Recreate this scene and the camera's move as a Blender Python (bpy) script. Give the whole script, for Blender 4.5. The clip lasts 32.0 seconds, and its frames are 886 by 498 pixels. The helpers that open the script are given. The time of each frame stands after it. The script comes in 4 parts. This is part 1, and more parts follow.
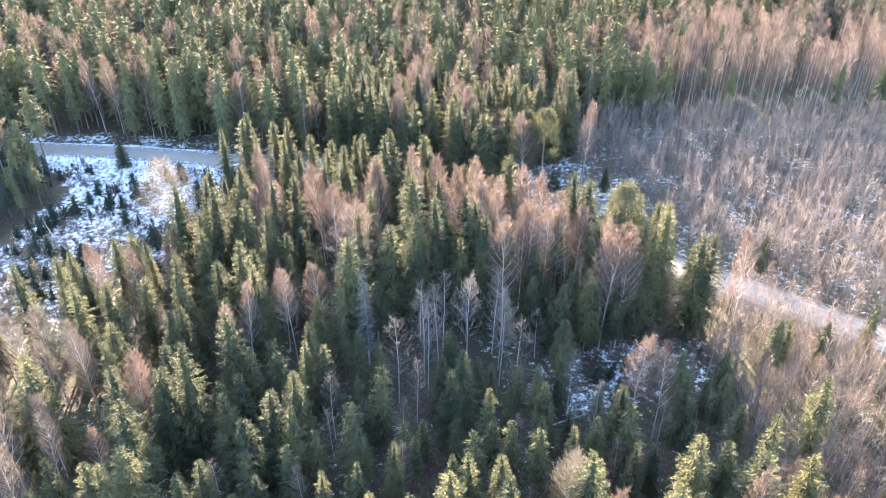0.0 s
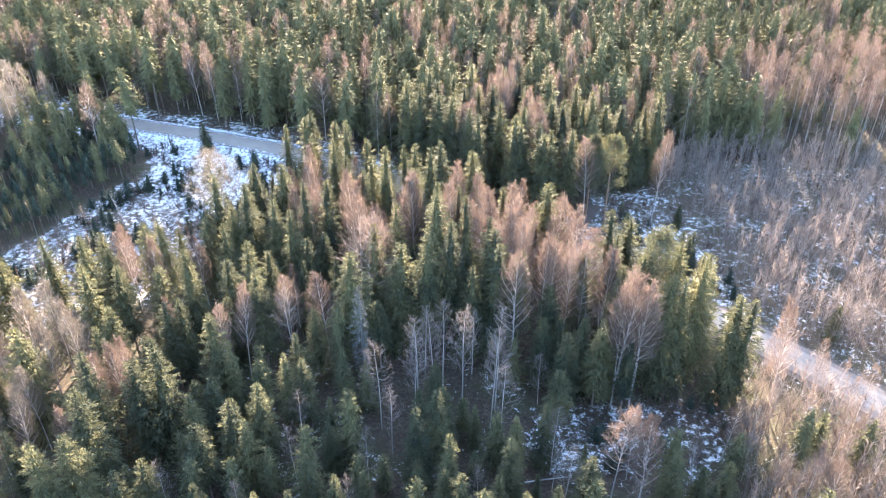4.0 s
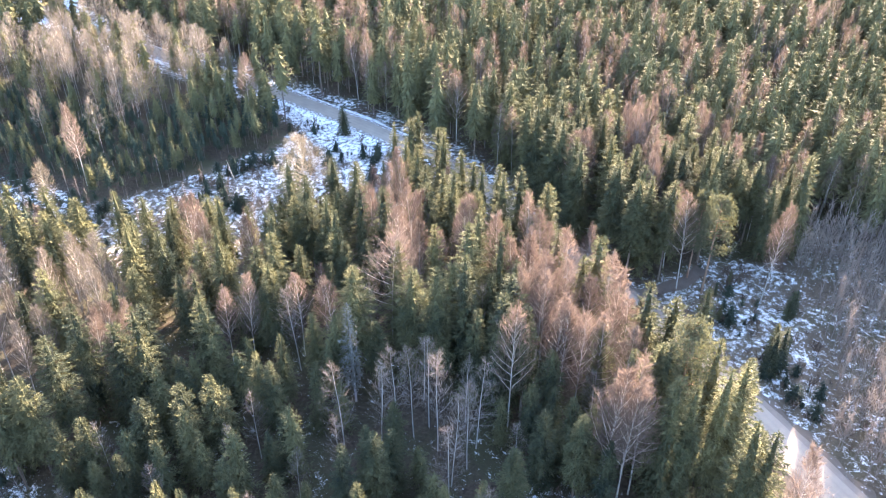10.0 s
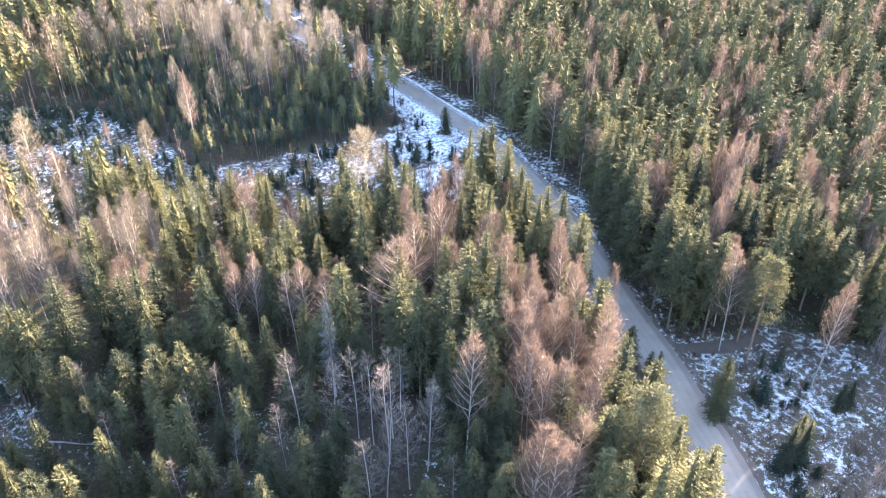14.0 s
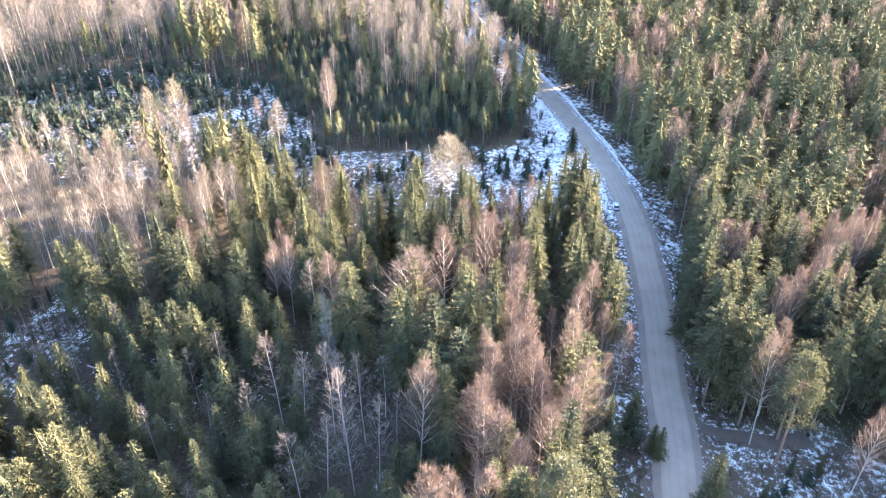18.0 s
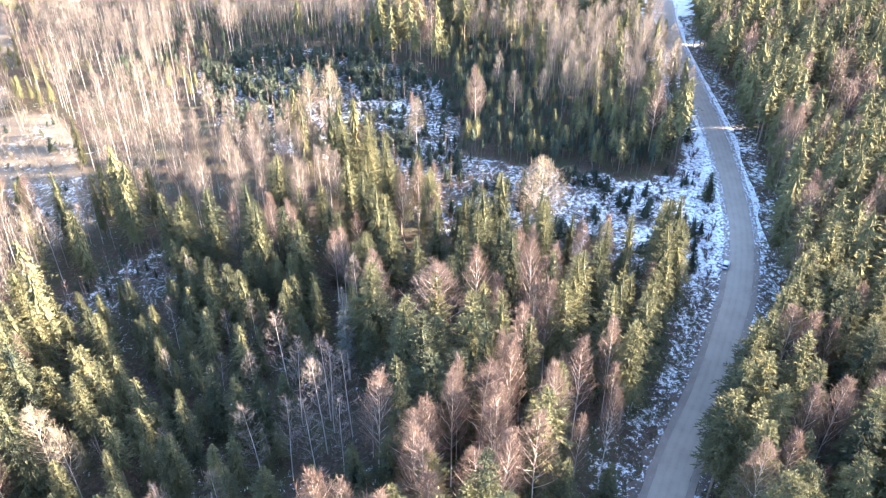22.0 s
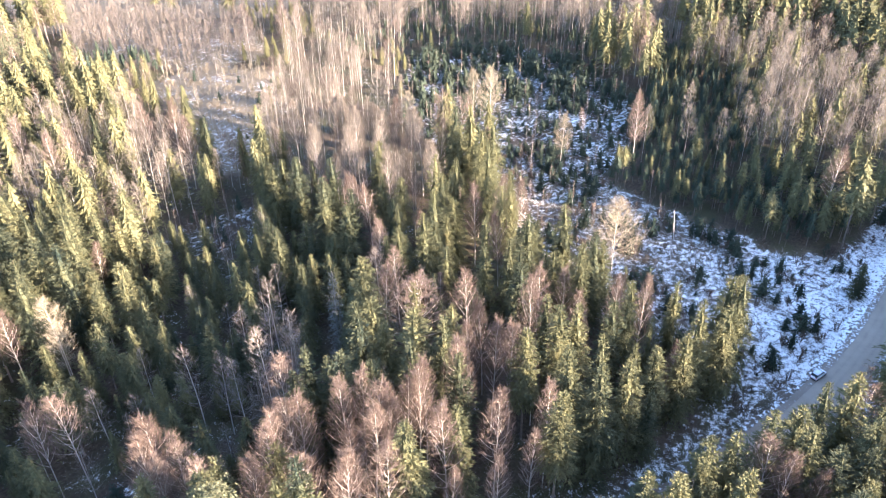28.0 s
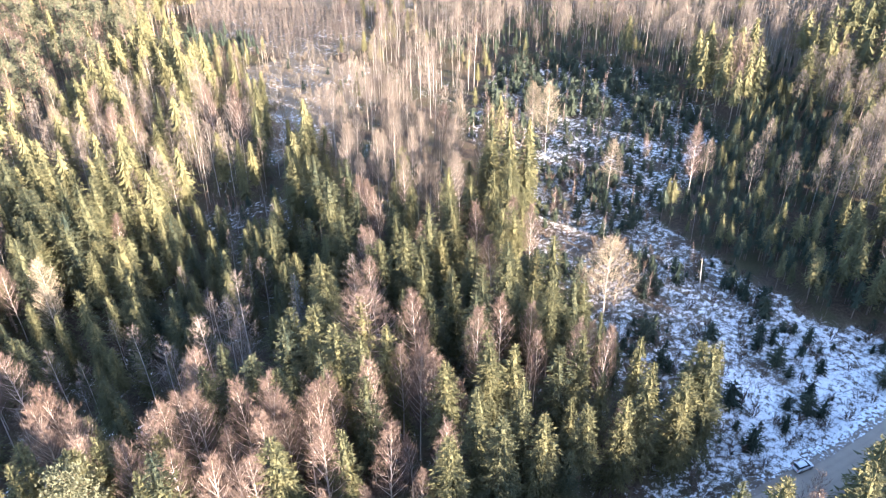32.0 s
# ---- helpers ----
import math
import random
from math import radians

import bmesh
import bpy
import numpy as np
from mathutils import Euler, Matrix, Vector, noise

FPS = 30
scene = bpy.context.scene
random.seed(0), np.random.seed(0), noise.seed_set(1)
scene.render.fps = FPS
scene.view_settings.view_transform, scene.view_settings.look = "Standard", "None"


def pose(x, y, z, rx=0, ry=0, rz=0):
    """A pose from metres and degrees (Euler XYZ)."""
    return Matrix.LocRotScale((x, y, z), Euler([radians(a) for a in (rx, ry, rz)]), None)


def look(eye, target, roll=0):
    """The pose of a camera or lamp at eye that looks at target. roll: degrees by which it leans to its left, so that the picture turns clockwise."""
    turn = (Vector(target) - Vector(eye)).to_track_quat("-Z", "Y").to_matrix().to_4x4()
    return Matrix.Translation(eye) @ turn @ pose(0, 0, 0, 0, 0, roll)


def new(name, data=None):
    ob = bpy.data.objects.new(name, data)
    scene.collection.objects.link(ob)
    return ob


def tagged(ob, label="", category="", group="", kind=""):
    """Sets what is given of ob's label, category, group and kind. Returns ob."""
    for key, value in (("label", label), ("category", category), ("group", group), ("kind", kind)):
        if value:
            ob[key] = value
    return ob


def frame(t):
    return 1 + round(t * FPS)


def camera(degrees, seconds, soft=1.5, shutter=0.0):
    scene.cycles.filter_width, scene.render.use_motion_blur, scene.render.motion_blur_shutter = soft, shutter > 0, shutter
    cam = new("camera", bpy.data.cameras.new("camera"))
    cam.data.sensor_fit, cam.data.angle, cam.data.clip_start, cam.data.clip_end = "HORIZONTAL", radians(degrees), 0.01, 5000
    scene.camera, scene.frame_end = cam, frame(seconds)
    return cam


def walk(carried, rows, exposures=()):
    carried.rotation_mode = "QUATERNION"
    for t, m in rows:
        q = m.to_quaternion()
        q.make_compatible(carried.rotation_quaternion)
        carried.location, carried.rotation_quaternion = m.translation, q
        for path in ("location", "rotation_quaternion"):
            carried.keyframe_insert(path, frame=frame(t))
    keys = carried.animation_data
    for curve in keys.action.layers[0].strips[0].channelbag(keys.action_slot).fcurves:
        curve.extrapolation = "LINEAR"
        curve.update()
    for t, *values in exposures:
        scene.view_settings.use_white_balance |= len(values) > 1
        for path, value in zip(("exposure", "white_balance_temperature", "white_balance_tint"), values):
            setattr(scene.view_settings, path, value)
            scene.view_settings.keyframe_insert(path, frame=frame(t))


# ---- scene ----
cam = camera(59.7, 32.0, 1.15)
METRES, EYE, TILT, LEAN, TURN = 300.0, 108.3, -33.0, 0.0, 0.0
ROWS = [
    (0.0, 0.0, 0.0, 0.0, 0.0, 0.0, -0.0),
    (0.5, 0.0116, 0.0035, 0.003, 1.31, -0.05, -0.87),
    (1.0, 0.0234, 0.0072, 0.0057, 2.66, -0.09, -1.72),
    (1.5, 0.0351, 0.0111, 0.0088, 4.04, -0.18, -2.55),
    (2.0, 0.0461, 0.0152, 0.012, 5.32, -0.3, -3.42),
    (2.5, 0.0571, 0.0196, 0.0152, 6.66, -0.43, -4.27),
    (3.0, 0.0681, 0.0242, 0.0184, 8.12, -0.58, -5.2),
    (3.5, 0.0789, 0.0291, 0.0216, 9.65, -0.76, -6.12),
    (5.5, 0.1203, 0.0528, 0.0355, 16.29, -1.81, -10.21),
    (6.0, 0.13, 0.0586, 0.0393, 18.03, -2.18, -11.25),
    (6.5, 0.1398, 0.065, 0.0431, 19.54, -2.53, -12.07),
    (7.0, 0.1486, 0.0716, 0.047, 20.99, -2.87, -12.96),
    (7.5, 0.1572, 0.0783, 0.0512, 22.45, -3.25, -13.81),
    (8.0, 0.1661, 0.0853, 0.0556, 24.01, -3.65, -14.7),
    (8.5, 0.1753, 0.093, 0.0608, 25.64, -4.11, -15.63),
    (9.0, 0.1849, 0.1007, 0.0662, 27.32, -4.6, -16.62),
    (9.5, 0.1956, 0.1092, 0.0718, 28.91, -5.04, -17.44),
    (10.0, 0.2059, 0.1181, 0.0777, 30.46, -5.53, -18.27),
    (10.5, 0.2159, 0.1272, 0.0838, 32.05, -6.06, -19.18),
    (11.0, 0.2264, 0.1366, 0.09, 33.89, -6.68, -20.11),
    (11.5, 0.2368, 0.1463, 0.096, 35.97, -7.39, -21.08),
    (12.0, 0.2474, 0.1562, 0.1023, 38.31, -8.24, -22.07),
    (12.5, 0.2569, 0.1659, 0.1087, 40.46, -9.09, -23.08),
    (13.0, 0.2665, 0.1766, 0.1154, 42.7, -9.96, -24.03),
    (13.5, 0.2758, 0.1878, 0.1228, 45.0, -10.92, -24.91),
    (14.0, 0.2843, 0.1993, 0.131, 47.37, -11.98, -25.79),
    (14.5, 0.2926, 0.2114, 0.1386, 49.98, -13.07, -26.65),
    (16.5, 0.3222, 0.262, 0.1745, 60.46, -17.88, -29.54),
    (17.0, 0.3279, 0.2753, 0.1844, 63.35, -19.34, -30.23),
    (17.5, 0.3334, 0.2894, 0.1945, 66.78, -21.08, -30.92),
    (18.0, 0.3379, 0.303, 0.2045, 69.7, -22.61, -31.49),
    (18.5, 0.3421, 0.3168, 0.2148, 72.57, -24.1, -31.89),
    (19.0, 0.3453, 0.3304, 0.2256, 75.75, -25.81, -32.33),
    (19.5, 0.3478, 0.3441, 0.2365, 79.03, -27.58, -32.7),
    (20.0, 0.3492, 0.3578, 0.2472, 82.28, -29.35, -32.93),
    (20.5, 0.35, 0.3716, 0.2582, 85.51, -31.14, -33.03),
    (21.0, 0.3504, 0.3864, 0.2692, 88.7, -32.86, -33.04),
    (21.5, 0.3496, 0.4003, 0.28, 91.86, -34.6, -32.98),
    (22.0, 0.3483, 0.4143, 0.2901, 95.04, -36.28, -32.83),
    (22.5, 0.3461, 0.4284, 0.2996, 98.27, -37.97, -32.46),
    (23.0, 0.343, 0.4422, 0.3093, 101.47, -39.7, -32.09),
    (23.5, 0.339, 0.4569, 0.3188, 104.1, -41.08, -31.84),
    (24.0, 0.3344, 0.4709, 0.3278, 107.64, -42.94, -31.29),
    (24.5, 0.3289, 0.4852, 0.337, 111.12, -44.73, -30.65),
    (25.0, 0.3224, 0.4994, 0.3458, 113.28, -45.79, -30.2),
    (25.5, 0.3151, 0.5132, 0.3547, 115.53, -46.91, -29.75),
    (27.5, 0.2799, 0.5659, 0.3854, 124.15, -50.96, -27.51),
    (28.0, 0.2697, 0.5781, 0.3928, 126.0, -51.82, -26.96),
    (28.5, 0.2587, 0.5897, 0.4001, 127.8, -52.6, -26.43),
    (29.0, 0.2473, 0.6009, 0.407, 129.7, -53.4, -25.84),
    (29.5, 0.2356, 0.6119, 0.4137, 131.64, -54.28, -25.22),
    (30.0, 0.2234, 0.6219, 0.4203, 133.48, -55.08, -24.72),
    (30.5, 0.2109, 0.6306, 0.4268, 135.23, -55.85, -24.11),
    (31.0, 0.1986, 0.6382, 0.4327, 136.93, -56.58, -23.4),
    (31.5, 0.186, 0.6444, 0.438, 138.6, -57.27, -22.68),
    (32.0, 0.1733, 0.6498, 0.4423, 140.26, -57.93, -21.94),
]
EXPOSURES = [(0, 4.47, 5450, 17), (9, 4.4, 5600, 20), (14, 4.35, 5550, 20), (19, 4.33, 5350, 20), (25, 3.97, 5350, 20), (32, 3.6, 5300, 20)]
walk(cam, [(t, pose(0, 0, EYE, TILT, LEAN, TURN) @ pose(METRES * x, METRES * y, METRES * z, 90 + pitch, roll, yaw)) for t, x, y, z, yaw, pitch, roll in ROWS], EXPOSURES)

# ---- light ----
SUN_AZ, SUN_EL = 98.0, 12.5          # degrees: direction towards the sun, counter-clockwise from +x
world = bpy.data.worlds.new("sky")
scene.world = world
world.use_nodes = True
wn = world.node_tree.nodes
wl = world.node_tree.links
wn.clear()
sky = wn.new("ShaderNodeTexSky")
sky.sky_type = "NISHITA"
sky.sun_disc = False
sky.sun_elevation = radians(SUN_EL)
sky.sun_rotation = radians(90.0 - SUN_AZ)
sky.air_density = 1.0
sky.dust_density = 1.5
back = wn.new("ShaderNodeBackground")
back.inputs["Strength"].default_value = 0.078
out = wn.new("ShaderNodeOutputWorld")
wl.new(sky.outputs[0], back.inputs[0])
wl.new(back.outputs[0], out.inputs[0])
sun_data = bpy.data.lights.new("sun", "SUN")
sun_data.energy = 5.0
sun_data.angle = radians(0.6)
sun_data.color = (1.0, 0.765, 0.49)
sun_dir = Vector((math.cos(radians(SUN_AZ)) * math.cos(radians(SUN_EL)), math.sin(radians(SUN_AZ)) * math.cos(radians(SUN_EL)), math.sin(radians(SUN_EL))))
sun = new("sun", sun_data)
sun.matrix_world = look(sun_dir * 500, (0, 0, 0))


# ---- materials ----
class Nodes:
    """A small builder for node materials."""

    def __init__(self, name):
        self.mat = bpy.data.materials.new(name)
        self.mat.use_nodes = True
        self.t = self.mat.node_tree
        self.t.nodes.clear()

    def add(self, kind, **sets):
        n = self.t.nodes.new(kind)
        for key, value in sets.items():
            n.inputs[key].default_value = value
        return n

    def link(self, a, b):
        self.t.links.new(a, b)

    def noise(self, scale, detail=3.0, vec=None, rough=0.6):
        n = self.add("ShaderNodeTexNoise", Scale=scale, Detail=detail, Roughness=rough)
        if vec is None:
            vec = self.place()
        self.link(vec, n.inputs["Vector"])
        return n.outputs["Fac"]

    def place(self):
        return self.add("ShaderNodeNewGeometry").outputs["Position"]

    def local(self):
        return self.add("ShaderNodeTexCoord").outputs["Object"]

    def ramp(self, fac, stops):
        r = self.t.nodes.new("ShaderNodeValToRGB")
        while len(r.color_ramp.elements) < len(stops):
            r.color_ramp.elements.new(0.5)
        for e, (p, c) in zip(r.color_ramp.elements, stops):
            e.position = p
            e.color = (*c, 1.0)
        self.link(fac, r.inputs["Fac"])
        return r.outputs["Color"]

    def mix(self, fac, a, b):
        m = self.t.nodes.new("ShaderNodeMix")
        m.data_type = "RGBA"
        if isinstance(fac, (int, float)):
            m.inputs["Factor"].default_value = fac
        else:
            self.link(fac, m.inputs["Factor"])
        for sock, v in ((m.inputs[6], a), (m.inputs[7], b)):
            if isinstance(v, tuple):
                sock.default_value = (*v, 1.0)
            else:
                self.link(v, sock)
        return m.outputs[2]

    def math(self, op, a, b=0.0, clamp=False):
        m = self.t.nodes.new("ShaderNodeMath")
        m.operation = op
        m.use_clamp = clamp
        for sock, v in ((m.inputs[0], a), (m.inputs[1], b)):
            if isinstance(v, (int, float)):
                sock.default_value = v
            else:
                self.link(v, sock)
        return m.outputs[0]

    def bump(self, height, strength, distance):
        b = self.add("ShaderNodeBump", Strength=strength, Distance=distance)
        self.link(height, b.inputs["Height"])
        return b.outputs["Normal"]

    def finish(self, colour, rough=0.8, metal=0.0, normal=None, spec=0.3, translucent=0.0, tcolour=None, coat=0.0):
        p = self.add("ShaderNodeBsdfPrincipled", Metallic=metal)
        p.inputs["Specular IOR Level"].default_value = spec
        p.inputs["Coat Weight"].default_value = coat
        for sock, v in ((p.inputs["Base Color"], colour), (p.inputs["Roughness"], rough)):
            if isinstance(v, tuple):
                sock.default_value = (*v, 1.0)
            elif isinstance(v, (int, float)):
                sock.default_value = v
            else:
                self.link(v, sock)
        if normal is not None:
            self.link(normal, p.inputs["Normal"])
        end = p.outputs[0]
        if translucent:
            tr = self.t.nodes.new("ShaderNodeBsdfTranslucent")
            c = tcolour if tcolour is not None else colour
            if isinstance(c, tuple):
                tr.inputs["Color"].default_value = (*c, 1.0)
            else:
                self.link(c, tr.inputs["Color"])
            if normal is not None:
                self.link(normal, tr.inputs["Normal"])
            ms = self.add("ShaderNodeMixShader", Fac=translucent)
            self.link(end, ms.inputs[1])
            self.link(tr.outputs[0], ms.inputs[2])
            end = ms.outputs[0]
        o = self.t.nodes.new("ShaderNodeOutputMaterial")
        self.link(end, o.inputs["Surface"])
        return self.mat


def needle_material(name, dark, mid, light, translucent=0.3):
    n = Nodes(name)
    broad = n.noise(0.16, 2.0)
    fine = n.noise(2.2, 3.0)
    rnd = n.add("ShaderNodeObjectInfo").outputs["Random"]
    isl = n.add("ShaderNodeNewGeometry").outputs["Random Per Island"]
    f = n.math("ADD", n.math("MULTIPLY", broad, 0.55), n.math("MULTIPLY", fine, 0.35))
    f = n.math("ADD", f, n.math("MULTIPLY", n.math("SUBTRACT", rnd, 0.3), 0.26))
    f = n.math("ADD", f, n.math("MULTIPLY", n.math("SUBTRACT", isl, 0.5), 0.13))
    c = n.ramp(f, [(0.25, dark), (0.52, mid), (0.85, light)])
    sprays = n.noise(3.4, 2.0)
    return n.finish(c, rough=0.8, spec=0.03, normal=n.bump(sprays, 0.95, 0.42), translucent=translucent, tcolour=n.mix(0.5, c, (0.23, 0.215, 0.078)))


def twig_material(name, a, b, translucent=0.0):
    n = Nodes(name)
    broad = n.noise(0.12, 2.0)
    isl = n.add("ShaderNodeNewGeometry").outputs["Random Per Island"]
    rnd = n.add("ShaderNodeObjectInfo").outputs["Random"]
    f = n.math("ADD", n.math("MULTIPLY", broad, 0.6), n.math("MULTIPLY", isl, 0.3))
    f = n.math("ADD", f, n.math("MULTIPLY", n.math("SUBTRACT", rnd, 0.5), 0.35))
    c = n.ramp(f, [(0.2, a), (0.75, b)])
    return n.finish(c, rough=0.7, spec=0.2, translucent=translucent)


def bark_material(name, base, dark, low, fleck=0.5, height=7.0):
    """Bark with dark flecks and a rougher, darker foot."""
    n = Nodes(name)
    fl = n.noise(3.5, 4.0)
    big = n.noise(0.5, 2.0)
    c = n.ramp(fl, [(0.36, dark), (0.36 + 0.25 * fleck, base)])
    c = n.mix(n.math("MULTIPLY", big, 0.5), c, low)
    return n.finish(c, rough=0.8, spec=0.2, normal=n.bump(fl, 0.6, 0.03))


M_SPRUCE = needle_material("spruce_needles", (0.025, 0.036, 0.030), (0.096, 0.097, 0.051), (0.196, 0.177, 0.084), 0.19)
# young spruces; also the wood's edge, where its darker tone stands in for shade
M_YOUNG = needle_material("young_and_shaded_spruce_needles", (0.024, 0.036, 0.030), (0.046, 0.060, 0.044), (0.075, 0.085, 0.055), 0.15)
M_PINE = needle_material("pine_needles", (0.036, 0.046, 0.030), (0.090, 0.096, 0.060), (0.160, 0.155, 0.098), 0.18)
M_GREY = needle_material("grey_needles", (0.10, 0.098, 0.085), (0.17, 0.163, 0.142), (0.24, 0.228, 0.20), 0.1)
M_TWIG = twig_material("birch_twigs", (0.094, 0.067, 0.054), (0.182, 0.137, 0.111), 0.28)
M_TAN = twig_material("sunlit_birch_twigs", (0.100, 0.082, 0.065), (0.172, 0.145, 0.118), 0.2)
M_ROD = twig_material("red_saplings", (0.135, 0.108, 0.090), (0.24, 0.196, 0.163), 0.15)
M_LIMB = bark_material("birch_limbs", (0.50, 0.43, 0.37), (0.24, 0.19, 0.16), (0.40, 0.33, 0.27), 0.3)
M_ASPEN = bark_material("aspen_limbs", (0.37, 0.325, 0.235), (0.17, 0.145, 0.105), (0.29, 0.25, 0.18), 0.5)
M_PALE = twig_material("aspen_twigs", (0.145, 0.120, 0.084), (0.225, 0.188, 0.132), 0.1)
M_BRUSH = twig_material("brush_twigs", (0.085, 0.062, 0.046), (0.20, 0.15, 0.11), 0.1)
M_GREYTWIG = twig_material("grey_twigs", (0.14, 0.115, 0.10), (0.25, 0.21, 0.18), 0.1)
M_BIRCH = bark_material("birch_bark", (0.40, 0.365, 0.32), (0.12, 0.10, 0.08), (0.28, 0.25, 0.215), 0.35)
M_SPRUCE_BARK = bark_material("spruce_bark", (0.20, 0.155, 0.12), (0.07, 0.055, 0.045), (0.14, 0.12, 0.10))
M_PINE_BARK = bark_material("pine_bark", (0.27, 0.175, 0.115), (0.13, 0.085, 0.06), (0.20, 0.14, 0.105))
M_LOG = bark_material("weathered_wood", (0.42, 0.39, 0.36), (0.18, 0.16, 0.15), (0.33, 0.30, 0.28))


def ground_material():
    n = Nodes("forest_floor_and_snow")
    pos = n.place()
    cover = n.add("ShaderNodeAttribute")
    cover.attribute_name = "snow_cover"
    grass = n.add("ShaderNodeAttribute")
    grass.attribute_name = "dry_grass"
    big = n.noise(0.09, 3.0, pos)
    mid = n.noise(0.8, 4.0, pos, 0.65)
    fine = n.noise(4.2, 4.0, pos, 0.7)
    litter = n.ramp(n.noise(1.4, 4.0, pos), [(0.3, (0.035, 0.026, 0.018)), (0.55, (0.075, 0.055, 0.036)), (0.8, (0.12, 0.095, 0.06))])
    moss = n.ramp(fine, [(0.3, (0.035, 0.034, 0.017)), (0.75, (0.085, 0.075, 0.036))])
    straw = n.ramp(fine, [(0.3, (0.13, 0.10, 0.062)), (0.75, (0.28, 0.225, 0.15))])
    soil = n.mix(n.ramp(big, [(0.42, (0, 0, 0)), (0.6, (1, 1, 1))]), litter, moss)
    soil = n.mix(n.math("MULTIPLY", grass.outputs["Fac"], 0.9), soil, straw)
    # snow lies where the cover beats the grain of the ground
    grain = n.math("ADD", n.math("MULTIPLY", mid, 0.5), n.math("MULTIPLY", fine, 0.5))
    level = n.math("ADD", grain, n.math("MULTIPLY", n.math("SUBTRACT", big, 0.5), 0.25))
    mask = n.math("SUBTRACT", n.math("ADD", n.math("MULTIPLY", cover.outputs["Fac"], 0.42), level), 0.74)
    mask = n.math("MULTIPLY", mask, 14.0, True)
    snow = n.ramp(fine, [(0.3, (0.71, 0.70, 0.68)), (0.7, (0.85, 0.83, 0.80))])
    c = n.mix(mask, soil, snow)
    return n.finish(c, rough=0.85, spec=0.15, normal=n.bump(grain, 0.8, 0.25))


def gravel_material(name, a, b, snowy=0.0):
    n = Nodes(name)
    pos = n.place()
    f = n.math("ADD", n.math("MULTIPLY", n.noise(0.25, 3.0, pos), 0.5), n.math("MULTIPLY", n.noise(9.0, 4.0, pos), 0.5))
    c = n.ramp(f, [(0.3, a), (0.7, b)])
    if snowy:
        lying = n.add("ShaderNodeAttribute")
        lying.attribute_name = "lying_snow"
        m = n.math("ADD", n.math("SUBTRACT", n.noise(1.3, 4.0, pos, 0.7), 1.0 - snowy), lying.outputs["Fac"])
        c = n.mix(n.math("MULTIPLY", m, 12.0, True), c, (0.80, 0.80, 0.79))
    return n.finish(c, rough=0.9, spec=0.2, normal=n.bump(f, 0.5, 0.05))


M_GROUND = ground_material()
M_SHOULDER = gravel_material("loose_gravel", (0.17, 0.135, 0.105), (0.29, 0.24, 0.19), 0.34)
M_MUD = gravel_material("track_mud", (0.075, 0.058, 0.043), (0.16, 0.125, 0.095), 0.3)
M_BANK = gravel_material("snowy_bank", (0.085, 0.066, 0.05), (0.17, 0.135, 0.10), 0.44)


def road_material():
    """Packed gravel with two pairs of smooth wheel tracks and looser stone between them."""
    n = Nodes("packed_gravel")
    pos = n.place()
    off = n.add("ShaderNodeAttribute")
    off.attribute_name = "across"
    wob = n.math("MULTIPLY", n.math("SUBTRACT", n.noise(0.12, 2.0, pos), 0.5), 1.2)
    track = n.math("ABSOLUTE", n.math("SINE", n.math("ADD", n.math("MULTIPLY", off.outputs["Fac"], 2.1), wob)))
    f = n.math("ADD", n.math("MULTIPLY", n.noise(0.22, 4.0, pos), 0.5), n.math("MULTIPLY", n.noise(7.0, 4.0, pos), 0.3))
    f = n.math("ADD", f, n.math("MULTIPLY", track, 0.07))
    c = n.ramp(f, [(0.25, (0.23, 0.19, 0.15)), (0.45, (0.315, 0.26, 0.20)), (0.7, (0.385, 0.325, 0.25))])
    return n.finish(c, rough=0.9, spec=0.2, normal=n.bump(f, 0.5, 0.06))


M_ROAD = road_material()


def plain(name, colour, rough, metal=0.0, coat=0.0):
    n = Nodes(name)
    v = n.noise(3.0, 3.0, n.local())
    c = n.mix(n.math("MULTIPLY", v, 0.25), colour, tuple(0.7 * k for k in colour))
    return n.finish(c, rough=rough, metal=metal, spec=0.5, coat=coat)


M_PAINT = plain("white_car_paint", (0.78, 0.79, 0.80), 0.3, 0.0, 0.6)
M_TYRE = plain("tyre_rubber", (0.02, 0.02, 0.02), 0.8)
M_RIM = plain("alloy_rim", (0.5, 0.5, 0.52), 0.35, 0.9)
M_GLASS = plain("tinted_glass", (0.02, 0.025, 0.03), 0.06)
M_TRIM = plain("black_trim", (0.03, 0.03, 0.03), 0.5)
M_RED = plain("tail_lamp", (0.45, 0.02, 0.02), 0.2)
M_CLEAR = plain("head_lamp", (0.7, 0.72, 0.75), 0.15)


# ---- the plan ----
ROAD = [(330, -30), (200, 60), (130, 106), (96, 131), (79, 144.5), (70, 151), (45, 167), (32, 174), (17, 182), (0, 189.5), (-16, 197.5),
        (-36, 206), (-54, 213), (-78, 219.5), (-104, 223.5), (-124, 225.5), (-145, 227), (-176, 228), (-219, 228.5), (-264, 231), (-300, 235), (-420, 250), (-700, 300)]
CLEARING = [(-128, 100), (-100, 114), (-82, 128), (-67, 148), (-58, 170), (-55, 186), (-56, 206), (-66, 218), (-100, 224), (-150, 228), (-148, 219), (-116, 208), (-110, 197), (-114, 182), (-118, 160), (-124, 142), (-140, 116)]
PLANTATION = [(-124, 142), (-97, 123), (-116, 92), (-126, 62), (-188, 26), (-222, 60), (-216, 92), (-188, 130), (-150, 140)]
